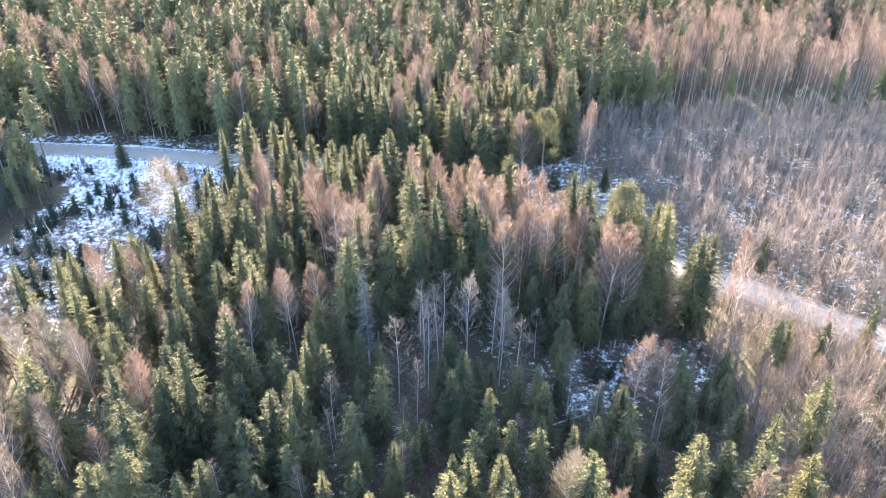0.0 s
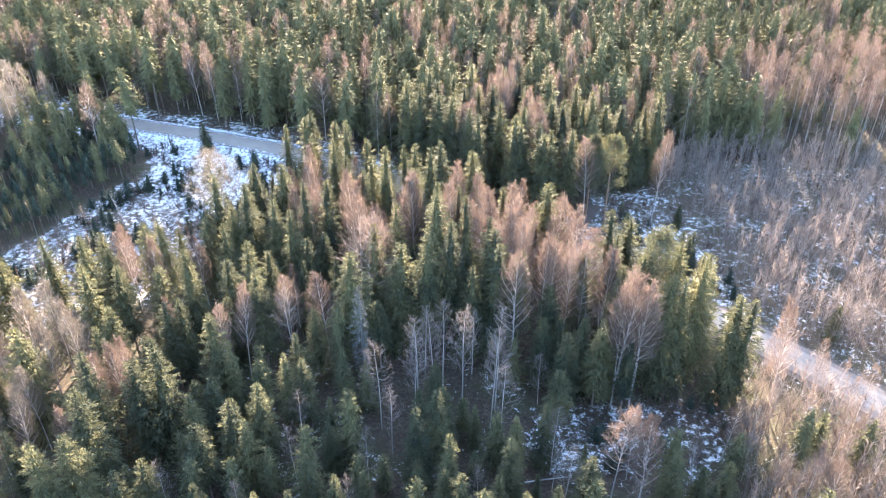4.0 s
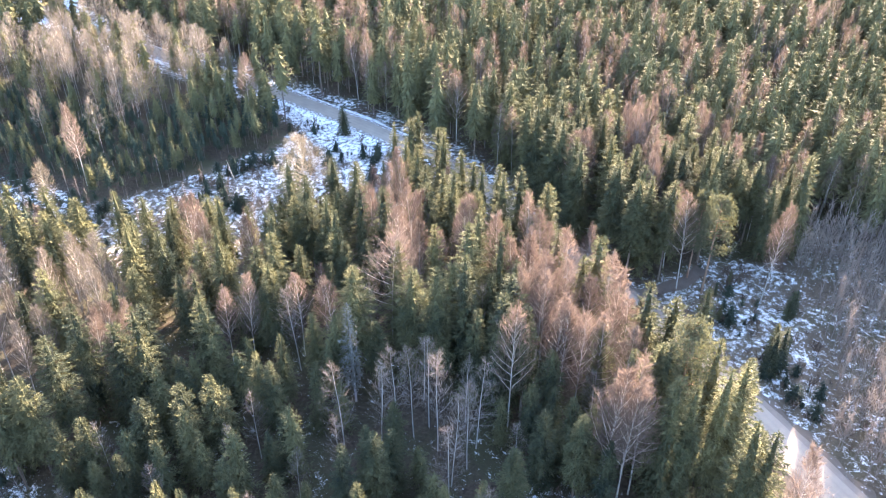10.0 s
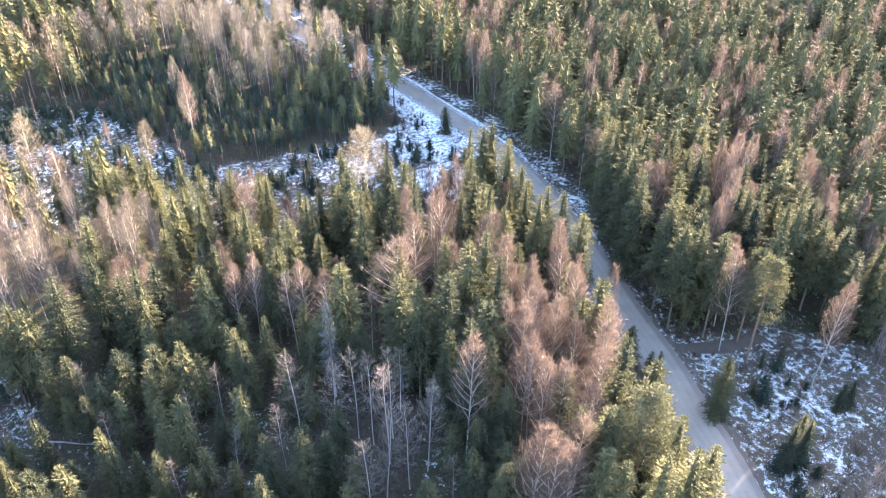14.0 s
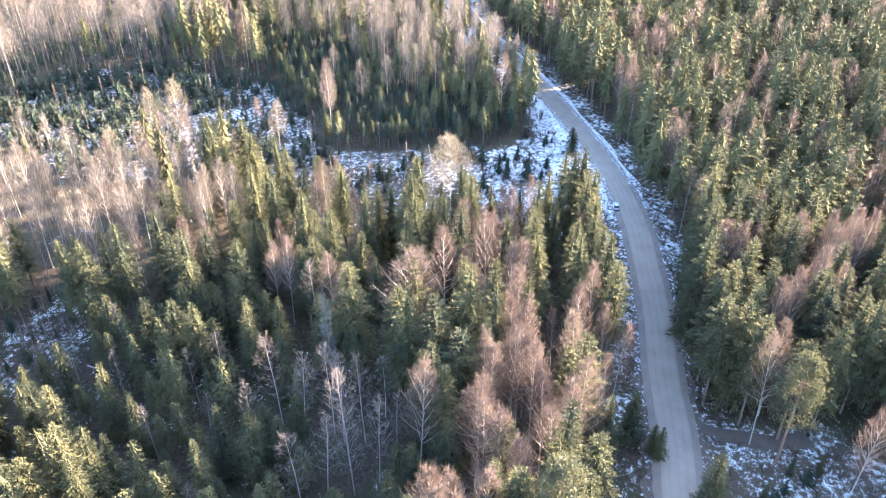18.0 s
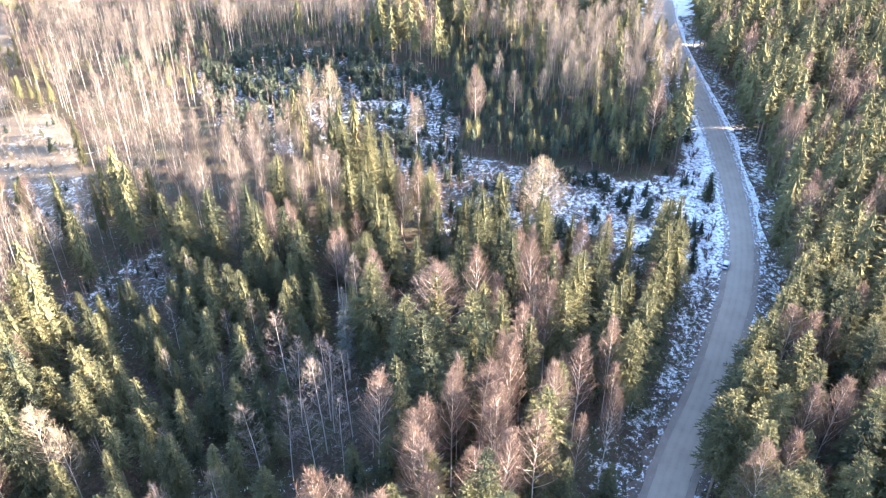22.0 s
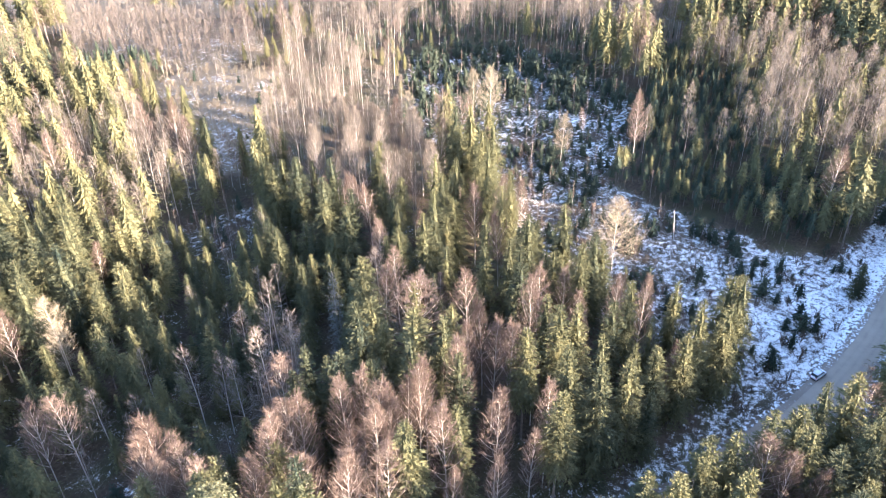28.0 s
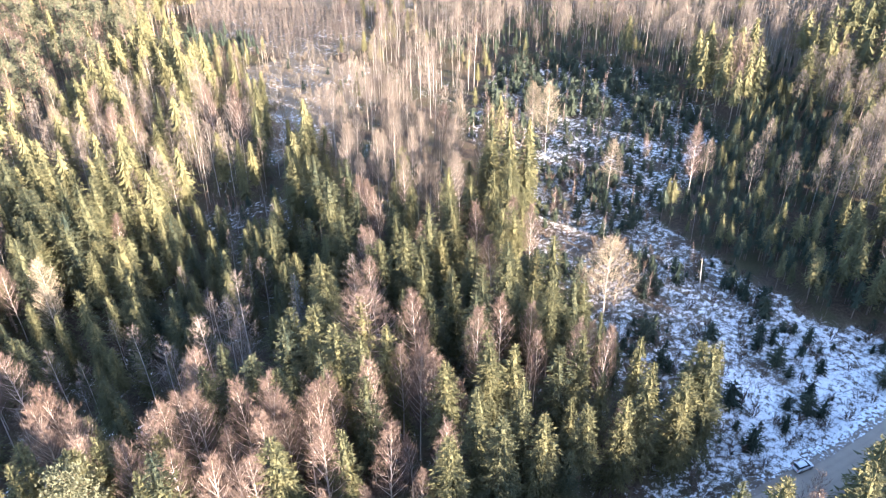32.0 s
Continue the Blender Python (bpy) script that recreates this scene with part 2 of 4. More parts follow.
WEST_WOOD = [(-118, 160), (-124, 142), (-150, 140), (-188, 130), (-240, 120), (-250, 222), (-160, 222), (-116, 206), (-110, 197)]
HOLLOW = [(4, 74), (-12, 46), (-40, 54), (-48, 82), (-38, 108), (-14, 131), (20, 136), (40, 133), (56, 114), (48, 84)]
VIEW = [(240, 415), (112, 480), (-62, 505), (-252, 438), (-346, 330), (-395, 198), (-412, 104), (-370, -10), (-276, -152), (-160, -232), (-60, -250), (4, -70), (62, 50), (92, 84), (150, 180), (200, 300)]
GLADE = [(-104, -46), (-126, -50), (-142, -40), (-146, -10), (-128, 8), (-104, 22), (-86, 37), (-73, 42), (-62, 33), (-78, 18), (-92, -10), (-98, -31)]
GLADE_POLES = [(-112, -104), (-128, -50), (-146, -36), (-160, -30), (-190, -72), (-146, -146)]
GLADE_FIRS = [(-88, -56), (-86, -98), (-112, -104), (-128, -74), (-118, -48)]
PINE_WOOD = [(-68, -190), (-110, -150), (-104, -112), (-80, -74), (-46, -42), (-14, -22), (0, -60), (-30, -150)]
OPENING = [(-26, 50), (-40, 50), (-56, 57), (-66, 66), (-58, 76), (-44, 74), (-30, 64)]
FLIGHT = [(0, 0), (27, 13), (50, 31), (74, 56), (95, 90), (105, 130), (100, 172), (81, 210), (52, 236)]
ROAD_END = [(-278, 222), (-282, 246), (-330, 262), (-345, 222)]
FIELD = [(-120, -150), (-175, -110), (-210, -58), (-300, -120), (-260, -260), (-140, -260)]
EAST_CLEARING = [(15, 187), (38, 174.5), (60, 162), (64, 172), (58, 190), (48, 210), (40, 222), (24, 211)]
THICKET = [(44, 240), (40, 222), (48, 210), (58, 190), (64, 172), (60, 162), (92, 142), (135, 112), (210, 70), (230, 200), (160, 246), (90, 250)]
BIRCH_STAND = [(62, 252), (160, 248), (260, 220), (300, 300), (150, 330), (70, 300)]
BOG = [(15, 112), (18, 121), (30, 128), (40, 132), (57, 132), (57, 120), (46, 112), (28, 108)]
EAST_BRUSH = [(58, 134), (64, 146), (90, 126), (140, 90), (150, 20), (70, 30), (54, 80), (56, 112)]
BIRCH_GROVE = [(-14, 178), (-40, 190), (-58, 178), (-44, 158), (-16, 150), (18, 148), (40, 160), (20, 172)]
GREY_STAND = [(-30, 112), (-34, 138), (-10, 146), (22, 146), (34, 132), (16, 116), (-4, 104)]
BIRCH_BELT = [(-176, -22), (-174, 15), (-140, 56), (-106, 92), (-80, 117), (-60, 112), (-62, 90), (-66, 60), (-76, 44), (-104, 26), (-128, 10), (-148, -8)]
EDGE_BIRCHES = [(-15, -38), (-60, -14), (-82, 8), (-62, 42), (-40, 72), (-26, 54), (0, 21)]
WEST_BIRCHES = [(-190, 26), (-226, 58), (-216, 92), (-245, 120), (-420, 120), (-420, -120), (-210, -58), (-168, 6)]


def inside(poly, x, y):
    """Which of the points lie in the polygon."""
    x, y = np.asarray(x, float), np.asarray(y, float)
    hit = np.zeros(x.shape, bool)
    for (x0, y0), (x1, y1) in zip(poly, poly[1:] + poly[:1]):
        if y0 == y1:
            continue
        hit ^= ((y0 > y) != (y1 > y)) & (x < (x1 - x0) * (y - y0) / (y1 - y0) + x0)
    return hit


def off_line(line, x, y):
    """Distance from the points to a polyline."""
    x, y = np.asarray(x, float), np.asarray(y, float)
    best = np.full(x.shape, 1e9)
    for (x0, y0), (x1, y1) in zip(line, line[1:]):
        dx, dy = x1 - x0, y1 - y0
        u = np.clip(((x - x0) * dx + (y - y0) * dy) / (dx * dx + dy * dy), 0, 1)
        best = np.minimum(best, np.hypot(x - x0 - u * dx, y - y0 - u * dy))
    return best


def smooth_line(points, step=2.0):
    """A Catmull-Rom line through the points."""
    done = []
    p = [Vector((*a, 0)) for a in points]
    p = [p[0] * 2 - p[1], *p, p[-1] * 2 - p[-2]]
    for a, b, c, d in zip(p, p[1:], p[2:], p[3:]):
        n = max(2, int((c - b).length / step))
        for k in range(n):
            t = k / n
            done.append(0.5 * (2 * b + (c - a) * t + (2 * a - 5 * b + 4 * c - d) * t * t + (3 * b - a - 3 * c + d) * t ** 3))
    done.append(p[-2])
    return done


ROAD_LINE = smooth_line(ROAD)
ROAD_XY = [(v.x, v.y) for v in ROAD_LINE]


def wave(x, y):
    """Low, soft relief of the forest floor."""
    return 0.5 * np.sin(x * 0.041 + 1.3) * np.sin(y * 0.037 + 0.4) + 0.25 * np.sin(x * 0.13 + y * 0.09) + 0.15 * np.sin(x * 0.31 - y * 0.27 + 2.0)


def ground_z(x, y):
    d = off_line(ROAD[2:], x, y)
    ditch = -0.35 * np.exp(-((d - 7.2) / 1.7) ** 2)
    return wave(np.asarray(x, float), np.asarray(y, float)) * np.clip((d - 6) / 25, 0, 1) + ditch - 0.25


# ---- mesh helpers ----
def mesh_of(name, verts, faces, materials, index=None, smooth=False):
    """A mesh from arrays of corners and of triangles or quads."""
    me = bpy.data.meshes.new(name)
    verts = np.asarray(verts, np.float32).reshape(-1, 3)
    faces = np.asarray(faces, np.int32)
    n, k = faces.shape
    me.vertices.add(len(verts))
    me.vertices.foreach_set("co", verts.ravel())
    me.loops.add(n * k)
    me.loops.foreach_set("vertex_index", faces.ravel())
    me.polygons.add(n)
    me.polygons.foreach_set("loop_start", np.arange(0, n * k, k, dtype=np.int32))
    for m in materials:
        me.materials.append(m)
    if index is not None:
        me.polygons.foreach_set("material_index", np.asarray(index, np.int32))
    if smooth:
        me.polygons.foreach_set("use_smooth", np.ones(n, bool))
    me.update(calc_edges=True)
    me.validate()
    return me


def part(name, data, parent, label=""):
    """Links a mesh as one part under a thing or a part."""
    ob = new(name, data)
    ob.parent = parent
    return tagged(ob, label=label)


def bm_mesh(name, bm, material, smooth=False):
    me = bpy.data.meshes.new(name)
    bm.to_mesh(me)
    bm.free()
    me.materials.append(material)
    if smooth:
        for p in me.polygons:
            p.use_smooth = True
    return me


# ---- trees: shapes ----
def tube(points, radii, sides):
    """Triangles of a tapered tube along points."""
    v, f = [], []
    for i, (p, r) in enumerate(zip(points, radii)):
        a = points[min(i + 1, len(points) - 1)] - points[max(i - 1, 0)]
        a = a / max(np.linalg.norm(a), 1e-6)
        u = np.cross(a, (0.31, 0.95, 0.05))
        u /= max(np.linalg.norm(u), 1e-6)
        w = np.cross(a, u)
        for k in range(sides):
            q = 2 * math.pi * k / sides
            v.append(p + r * (math.cos(q) * u + math.sin(q) * w))
    for i in range(len(points) - 1):
        for k in range(sides):
            a, b = i * sides + k, i * sides + (k + 1) % sides
            f += [(a, b, b + sides), (a, b + sides, a + sides)]
    return v, f


class Shape:
    """Collects triangles."""

    def __init__(self):
        self.v, self.f = [], []

    def put(self, v, f):
        n = len(self.v)
        self.v += list(v)
        self.f += [tuple(n + i for i in t) for t in f]

    def tri(self, a, b, c):
        n = len(self.v)
        self.v += [a, b, c]
        self.f.append((n, n + 1, n + 2))

    def arrays(self):
        return np.array(self.v, np.float32).reshape(-1, 3), np.array(self.f, np.int32).reshape(-1, 3)


def spruce_shape(seed, height, radius, foot, whorls, per, tufts, size=0.5, core=0.46, taper=(0.62, 0.80), broad=0.23):
    """Trunk and crown of a spruce: a dark inner mass and tiers of drooping boughs hung with small needle sprays."""
    r = np.random.RandomState(seed)
    trunk, crown = Shape(), Shape()
    bend = r.uniform(-0.3, 0.3, 2)
    axis = [np.array([bend[0] * s * s, bend[1] * s * s, height * s]) for s in (-0.02, 0.25, 0.5, 0.75, 1.0)]
    trunk.put(*tube(axis, [0.011 * height, 0.0085 * height, 0.006 * height, 0.0035 * height, 0.02], 6 if whorls > 20 else 3))
    side_bias, girth = r.uniform(0, 6.28), r.uniform(*taper)
    lobes = r.uniform(0, 6.28, 3)

    def full(s):
        return (1 - s) ** girth * min(1.0, 0.62 + 1.9 * s)

    def at(s, az, out):
        return np.array([bend[0] * s * s + out * math.cos(az), bend[1] * s * s + out * math.sin(az), height * (foot + (0.985 - foot) * s)])

    # the close-needled middle
    sides, levels = (8, 11) if whorls > 20 else (7, 13) if whorls > 15 else (6, 10) if whorls > 10 else (5, 7)
    rings = []
    if whorls <= 20:
        # farther trees: each tier a jagged, drooping skirt of boughs
        for i in range(levels):
            s = (i + 0.3 * r.rand()) / levels
            turn = r.uniform(0, 6.28)
            skirt = []
            for k in range(2 * sides):
                az = turn + 3.1416 * k / sides + r.uniform(-0.14, 0.14)
                uneven = 1 + 0.15 * math.cos(az - side_bias) + 0.15 * math.sin(2 * az + lobes[0] + 9 * s)
                out = radius * full(s) * uneven * (r.uniform(0.55, 0.82) if k % 2 else r.uniform(0.28, 0.46)) + 0.1
                q = at(s, az, out)
                q[2] -= (0.42 - 0.1 * s) * out * r.uniform(0.6, 1.3)
                skirt.append(q)
            peak = at(min(s + 1.15 / levels, 0.995), 0, 0.0)
            for k in range(2 * sides):
                crown.tri(peak, skirt[k], skirt[(k + 1) % (2 * sides)])
        levels = -1
    for i in range(levels + 1):
        s = i / levels
        rings.append([at(min(s * 0.97 + 0.015 * r.rand(), 0.99), 6.283 * (k + 0.5 * (i % 2)) / sides, (0.05 + core * radius * full(s)) * r.uniform(0.5, 1.3)) for k in range(sides)])
    for a, b in zip(rings, rings[1:]):
        for k in range(sides):
            crown.tri(a[k], a[(k + 1) % sides], b[k])
            crown.tri(a[(k + 1) % sides], b[(k + 1) % sides], b[k])
    up = np.array([0, 0, 1.0])
    for w in range(whorls):
        s = ((w + 0.5 * r.rand()) / whorls) ** 0.96
        tier = 1.0 + 0.16 * math.sin(w * 2.3 + seed)
        n = max(4, int(round(per * (0.5 + 0.5 * (1 - s)))))
        turn = r.uniform(0, 6.28)
        for b in range(n):
            az = turn + 6.283 * b / n + r.uniform(-0.35, 0.35)
            uneven = 1 + 0.13 * math.cos(az - side_bias) + 0.12 * math.sin(2 * az + lobes[0] + 9 * s) + 0.10 * math.sin(3 * az + lobes[1] - 14 * s)
            length = radius * full(s) * tier * uneven * r.uniform(0.68, 1.16) + 0.18
            o = np.array([math.cos(az), math.sin(az), 0.0])
            t = np.array([-math.sin(az), math.cos(az), 0.0])
            rise = 0.85 * s * s - 0.12 + r.uniform(-0.12, 0.12)
            drop = 0.50 - 0.38 * s + r.uniform(-0.12, 0.12)
            base = at(s, az, 0.0)
            wide = 0.16 * length + 0.16
            near = 0.8 * core
            m = max(3, int(round(tufts * (0.35 + 0.65 * min(1.0, length / radius)))))
            for k in range(m):
                u = ((k + r.rand()) / m) ** 0.8 * (1 - near) + near
                sg = 1 if k % 2 else -1
                q = base + o * length * u + up * length * (rise * u - drop * u * u)
                q = q + t * sg * wide * (1.15 - 0.8 * u) * r.rand()
                ln = size * r.uniform(0.65, 1.35) * (0.55 + 0.45 * min(1.0, length / 2.0))
                d = o * r.uniform(0.35, 1.0) + t * sg * r.uniform(0.0, 0.85) + up * (r.uniform(-0.75, 0.1) + 0.5 * s)
                d = d / np.linalg.norm(d) * ln
                e = t + o * r.normal(0, 0.35) + up * r.normal(0, 0.35)
                e = e / max(np.linalg.norm(e), 1e-6) * ln * broad
                crown.tri(q - e, q + e, q + d)
    top = np.array([bend[0], bend[1], height])
    for k in range(4):
        a = k * 1.57 + r.rand()
        crown.tri(top, top + np.array([0.2 * math.cos(a), 0.2 * math.sin(a), -0.8]), top + np.array([0.2 * math.cos(a + 1.3), 0.2 * math.sin(a + 1.3), -1.1]))
    return trunk.arrays(), crown.arrays()


def pine_shape(seed, height, radius, clumps, tufts, size=1.0):
    """A pine: a bare stem, a few crooked limbs and a rounded crown of needle clumps."""
    r = np.random.RandomState(seed)
    trunk, crown = Shape(), Shape()
    bend = r.uniform(-0.6, 0.6, 2)
    axis = [np.array([bend[0] * s * s, bend[1] * s * s, height * s]) for s in (-0.02, 0.3, 0.6, 0.8, 0.97)]
    trunk.put(*tube(axis, [0.011 * height, 0.009 * height, 0.007 * height, 0.004 * height, 0.03], 6))
    for c in range(clumps):
        s = r.uniform(0.0, 1.0) ** 0.8
        z = height * (0.40 + 0.57 * s)
        out_r = radius * math.sqrt(max(0.05, 1 - (s * 1.02) ** 2.2)) * r.uniform(0.45, 1.0)
        az = r.uniform(0, 6.283)
        root = np.array([bend[0] * s * s, bend[1] * s * s, z - 0.25 * out_r])
        end = np.array([bend[0] + out_r * math.cos(az), bend[1] + out_r * math.sin(az), z + 0.12 * out_r])
        if c % 3 == 0:
            trunk.put(*tube([root, 0.5 * (root + end) + np.array([0, 0, -0.15]), end], [0.07, 0.05, 0.02], 3))
        for k in range(tufts):
            d = r.normal(size=3) * np.array([0.62, 0.62, 0.38])
            q = end + d
            e = r.normal(size=3)
            e = e / np.linalg.norm(e) * r.uniform(0.4, 0.75) * size
            g = r.normal(size=3)
            g = g / np.linalg.norm(g) * r.uniform(0.3, 0.6) * size
            crown.tri(q, q + e, q + g + np.array([0, 0, 0.12]))
    return trunk.arrays(), crown.arrays()


def birch_shape(seed, height, radius, foot, limbs, subs, twigs, spread=0.55, thick=1.0, sides=5, fuzz=0.02, plain=False, haze=0):
    """A bare birch: a pale stem to the top, limbs that climb from it, and a haze of fine twigs in an egg-shaped crown."""
    r = np.random.RandomState(seed)
    trunk, branch, fine = Shape(), Shape(), Shape()
    bend = r.uniform(-0.8, 0.8, 2)
    wob = r.uniform(0, 6.28, 2)

    def stem(s):
        q = max(s, 0)
        return np.array([bend[0] * q ** 1.5 + 0.18 * math.sin(5 * q + wob[0]) * q, bend[1] * q ** 1.5 + 0.18 * math.sin(6 * q + wob[1]) * q, height * 0.975 * s])

    def envelope(z):
        """Half-width of the crown at a height share."""
        c = min(max((z - foot) / (1 - foot), 0.0), 1.0)
        return radius * (math.sin(math.pi * min(c * 0.86 + 0.14, 1.0) ** 0.85) ** 0.7 if c < 1 else 0.0)

    levels = (-0.02, 0.5, 1.0) if plain else (-0.02, 0.15, 0.35, 0.55, 0.75, 0.9, 1.0)
    trunk.put(*tube([stem(s) for s in levels], [thick * height * 0.0064 * (1.03 - s) ** 0.85 for s in levels], sides))
    up = np.array([0, 0, 1.0])
    for k in range(limbs):
        f = (k + r.rand()) / limbs
        z0 = foot * 0.9 + (0.97 - foot * 0.9) * f
        az = k * 2.4 + r.uniform(-0.5, 0.5)
        o = np.array([math.cos(az), math.sin(az), 0])
        climb = math.radians(r.uniform(50, 70) - 26 * spread + 8 * f)
        # the limb ends on the crown's outline
        reach = 0.3
        while reach < radius * 1.6 and reach < envelope(z0 + reach * math.tan(climb) / height) * 1.0:
            reach += 0.15
        reach *= r.uniform(0.62, 1.08)
        start = stem(z0)
        end = start + o * reach + up * reach * math.tan(climb)
        end[2] = min(end[2], height * 0.995)
        knee = start + (end - start) * 0.5 + o * reach * 0.14 * r.uniform(0.3, 1.0) - up * reach * 0.10
        w = thick * (0.0026 * height * (1.08 - z0) + 0.016)

        def at(u):
            return (1 - u) ** 2 * start + 2 * u * (1 - u) * knee + u * u * end

        if plain:
            q = np.array([-o[1], o[0], 0]) * w
            branch.tri(start - q, start + q, end)
        else:
            branch.put(*tube([at(0), at(0.4), at(0.75), at(1.0)], [w, 0.7 * w, 0.4 * w, 0.12 * w], 3))
        along = (end - start) / max(np.linalg.norm(end - start), 1e-6)
        side = np.cross(along, up)
        side = side / max(np.linalg.norm(side), 1e-6)
        span = np.linalg.norm(end - start)
        for j in range(subs):
            u = 0.18 + 0.82 * (j + r.rand()) / subs
            a = at(u)
            d = along * r.uniform(0.5, 1.0) + side * r.choice((-1, 1)) * r.uniform(0.25, 0.9) + o * r.normal(0, 0.25) + up * r.normal(0.05, 0.3)
            d = d / np.linalg.norm(d) * (0.30 * span * (1.25 - u) + 0.35) * r.uniform(0.7, 1.3)
            if not plain:
                q = np.cross(d, r.normal(size=3))
                q = q / max(np.linalg.norm(q), 1e-6) * (0.016 * thick)
                fine.tri(a - q, a + q, a + d)
            for m in range(twigs):
                c = a + d * r.uniform(0.05, 1.0)
                e = d / max(np.linalg.norm(d), 1e-6) * 0.62 + r.normal(size=3) * 0.27 + up * 0.34
                e = e / np.linalg.norm(e) * r.uniform(0.45, 1.25) * (height / 23.0)
                g = np.cross(e, r.normal(size=3))
                g = g / max(np.linalg.norm(g), 1e-6) * r.uniform(0.6, 1.4) * fuzz
                fine.tri(c - g, c + g, c + e)
    # thin upright sprays that fill the crown
    for k in range(haze):
        z = foot + (0.985 - foot) * r.rand() ** 0.9
        wide = envelope(z)
        az, rho = r.uniform(0, 6.283), math.sqrt(r.rand()) * 0.97
        o = np.array([math.cos(az), math.sin(az), 0])
        c = stem(z) + o * wide * rho
        e = o * (0.15 + 0.45 * rho) + up * r.uniform(0.5, 1.1) + r.normal(size=3) * 0.24
        e = e / np.linalg.norm(e) * r.uniform(0.5, 1.35) * (height / 23.0) * (1.25 if plain else 1.0)
        g = np.cross(e, r.normal(size=3))
        g = g / max(np.linalg.norm(g), 1e-6) * r.uniform(0.6, 1.4) * fuzz
        fine.tri(c - e * 0.5 - g, c - e * 0.5 + g, c + e * 0.5)
    return trunk.arrays(), branch.arrays(), fine.arrays()


# ---- the ground ----
def build_ground():
    """One sheet, fine in the middle, that reaches the horizon."""
    xs = np.concatenate([[-4000, -2000, -1000, -700, -500], np.arange(-420, 301, 4.0), [400, 600, 1000, 2000, 4000]])
    ys = np.concatenate([[-4000, -2000, -1000, -600, -400], np.arange(-270, 541, 4.0), [640, 800, 1200, 2200, 4000]])
    gx, gy = np.meshgrid(xs, ys)
    x, y = gx.ravel(), gy.ravel()
    z = ground_z(x, y)
    nx, ny = len(xs), len(ys)
    i = (np.arange(ny - 1)[:, None] * nx + np.arange(nx - 1)[None, :]).ravel()
    me = mesh_of("ground", np.stack([x, y, z], 1), np.stack([i, i + 1, i + 1 + nx, i + nx], 1), [M_GROUND], smooth=True)
    cover = np.full(x.shape, 0.33)
    cover[inside(HOLLOW, x, y)] = 0.37
    cover[inside(GREY_STAND, x, y)] = 0.35
    cover[inside(BOG, x, y)] = 0.53
    cover[inside(OPENING, x, y)] = 0.50
    cover[inside(THICKET, x, y)] = 0.46
    cover[inside(PLANTATION, x, y)] = 0.54
    cover = np.where(inside(CLEARING, x, y), 0.55 + 0.20 * np.clip((y - 165) / 45, 0, 1), cover)
    cover[inside(EAST_CLEARING, x, y)] = 0.54
    cover[inside(WEST_WOOD, x, y)] = 0.0
    cover[inside(GLADE_POLES, x, y)] = 0.45
    cover[inside(GLADE, x, y)] = 0.42
    cover[inside(GLADE, x, y) & (x + 0.55 * y > -88)] = 0.53
    cover[inside(FIELD, x, y)] = 0.36
    cover[inside(ROAD_END, x, y)] = 0.85
    d = off_line(ROAD[2:], x, y)
    cover = np.where(d < 15, np.maximum(cover, np.interp(x, [-60, 15, 50], [0.63, 0.57, 0.40]) - np.where(d > 8, 0.032, 0.05) * np.abs(d - 8)), cover)
    grass = np.zeros(x.shape)
    grass[inside(GLADE_POLES, x, y)] = 0.7
    grass[inside(GLADE, x, y)] = 1.0
    grass[inside(FIELD, x, y)] = 0.9
    grass[inside(THICKET, x, y)] = 0.2
    grass[inside(CLEARING, x, y)] = 0.25
    grass[inside(EAST_CLEARING, x, y)] = 0.3
    for name, values in (("snow_cover", cover), ("dry_grass", grass)):
        a = me.attributes.new(name, "FLOAT", "POINT")
        a.data.foreach_set("value", values.astype(np.float32))
    return tagged(new("ground", me), "forest floor of litter and moss with patchy thin snow", "ground", kind="structure")


def strip(name, near, far, z_near, z_far, material, side_noise=0.0, seed=1):
    """A strip along the road between two offsets from its middle."""
    r = np.random.RandomState(seed)
    v = []
    n = len(ROAD_LINE)
    for i, p in enumerate(ROAD_LINE):
        a = (ROAD_LINE[min(i + 1, n - 1)] - ROAD_LINE[max(i - 1, 0)]).normalized()
        s = Vector((-a.y, a.x, 0))
        for off, z in ((near, z_near), (far, z_far)):
            q = p + s * (off + side_noise * r.uniform(-1, 1))
            v.append((q.x, q.y, z))
    f = [(2 * i, 2 * i + 1, 2 * i + 3, 2 * i + 2) for i in range(n - 1)]
    me = mesh_of(name, v, f, [material], smooth=True)
    a = me.attributes.new("across", "FLOAT", "POINT")
    a.data.foreach_set("value", np.tile([abs(near), abs(far)], n).astype(np.float32))
    # snow lies to the wheel tracks beside the clearing, the sunny rest is bare
    lying = np.interp([q[0] for q in v], [-300, -82, -58, 12, 40, 330], [0.15, 0.15, 0.05, 0.0, -0.06, -0.06])
    a = me.attributes.new("lying_snow", "FLOAT", "POINT")
    a.data.foreach_set("value", lying.astype(np.float32))
    return me


build_ground()
road = tagged(new("road"), "pale grey packed gravel forest road with wheel tracks", "road", kind="structure")
for sg in (-1, 1):
    part("carriageway", strip("carriageway", 0.0, sg * 3.05, 0.12, 0.05, M_ROAD, 0.06, 7), road)
    part("shoulder", strip("shoulder", sg * 2.9, sg * 4.5, 0.04, -0.10, M_SHOULDER, 0.16, 3), road, "loose gravel shoulder, snow-covered beside the clearing")
    part("bank", strip("bank", sg * 4.4, sg * 7.2, -0.12, -0.62, M_BANK, 0.25, 5), road, "ditch bank dusted with snow")


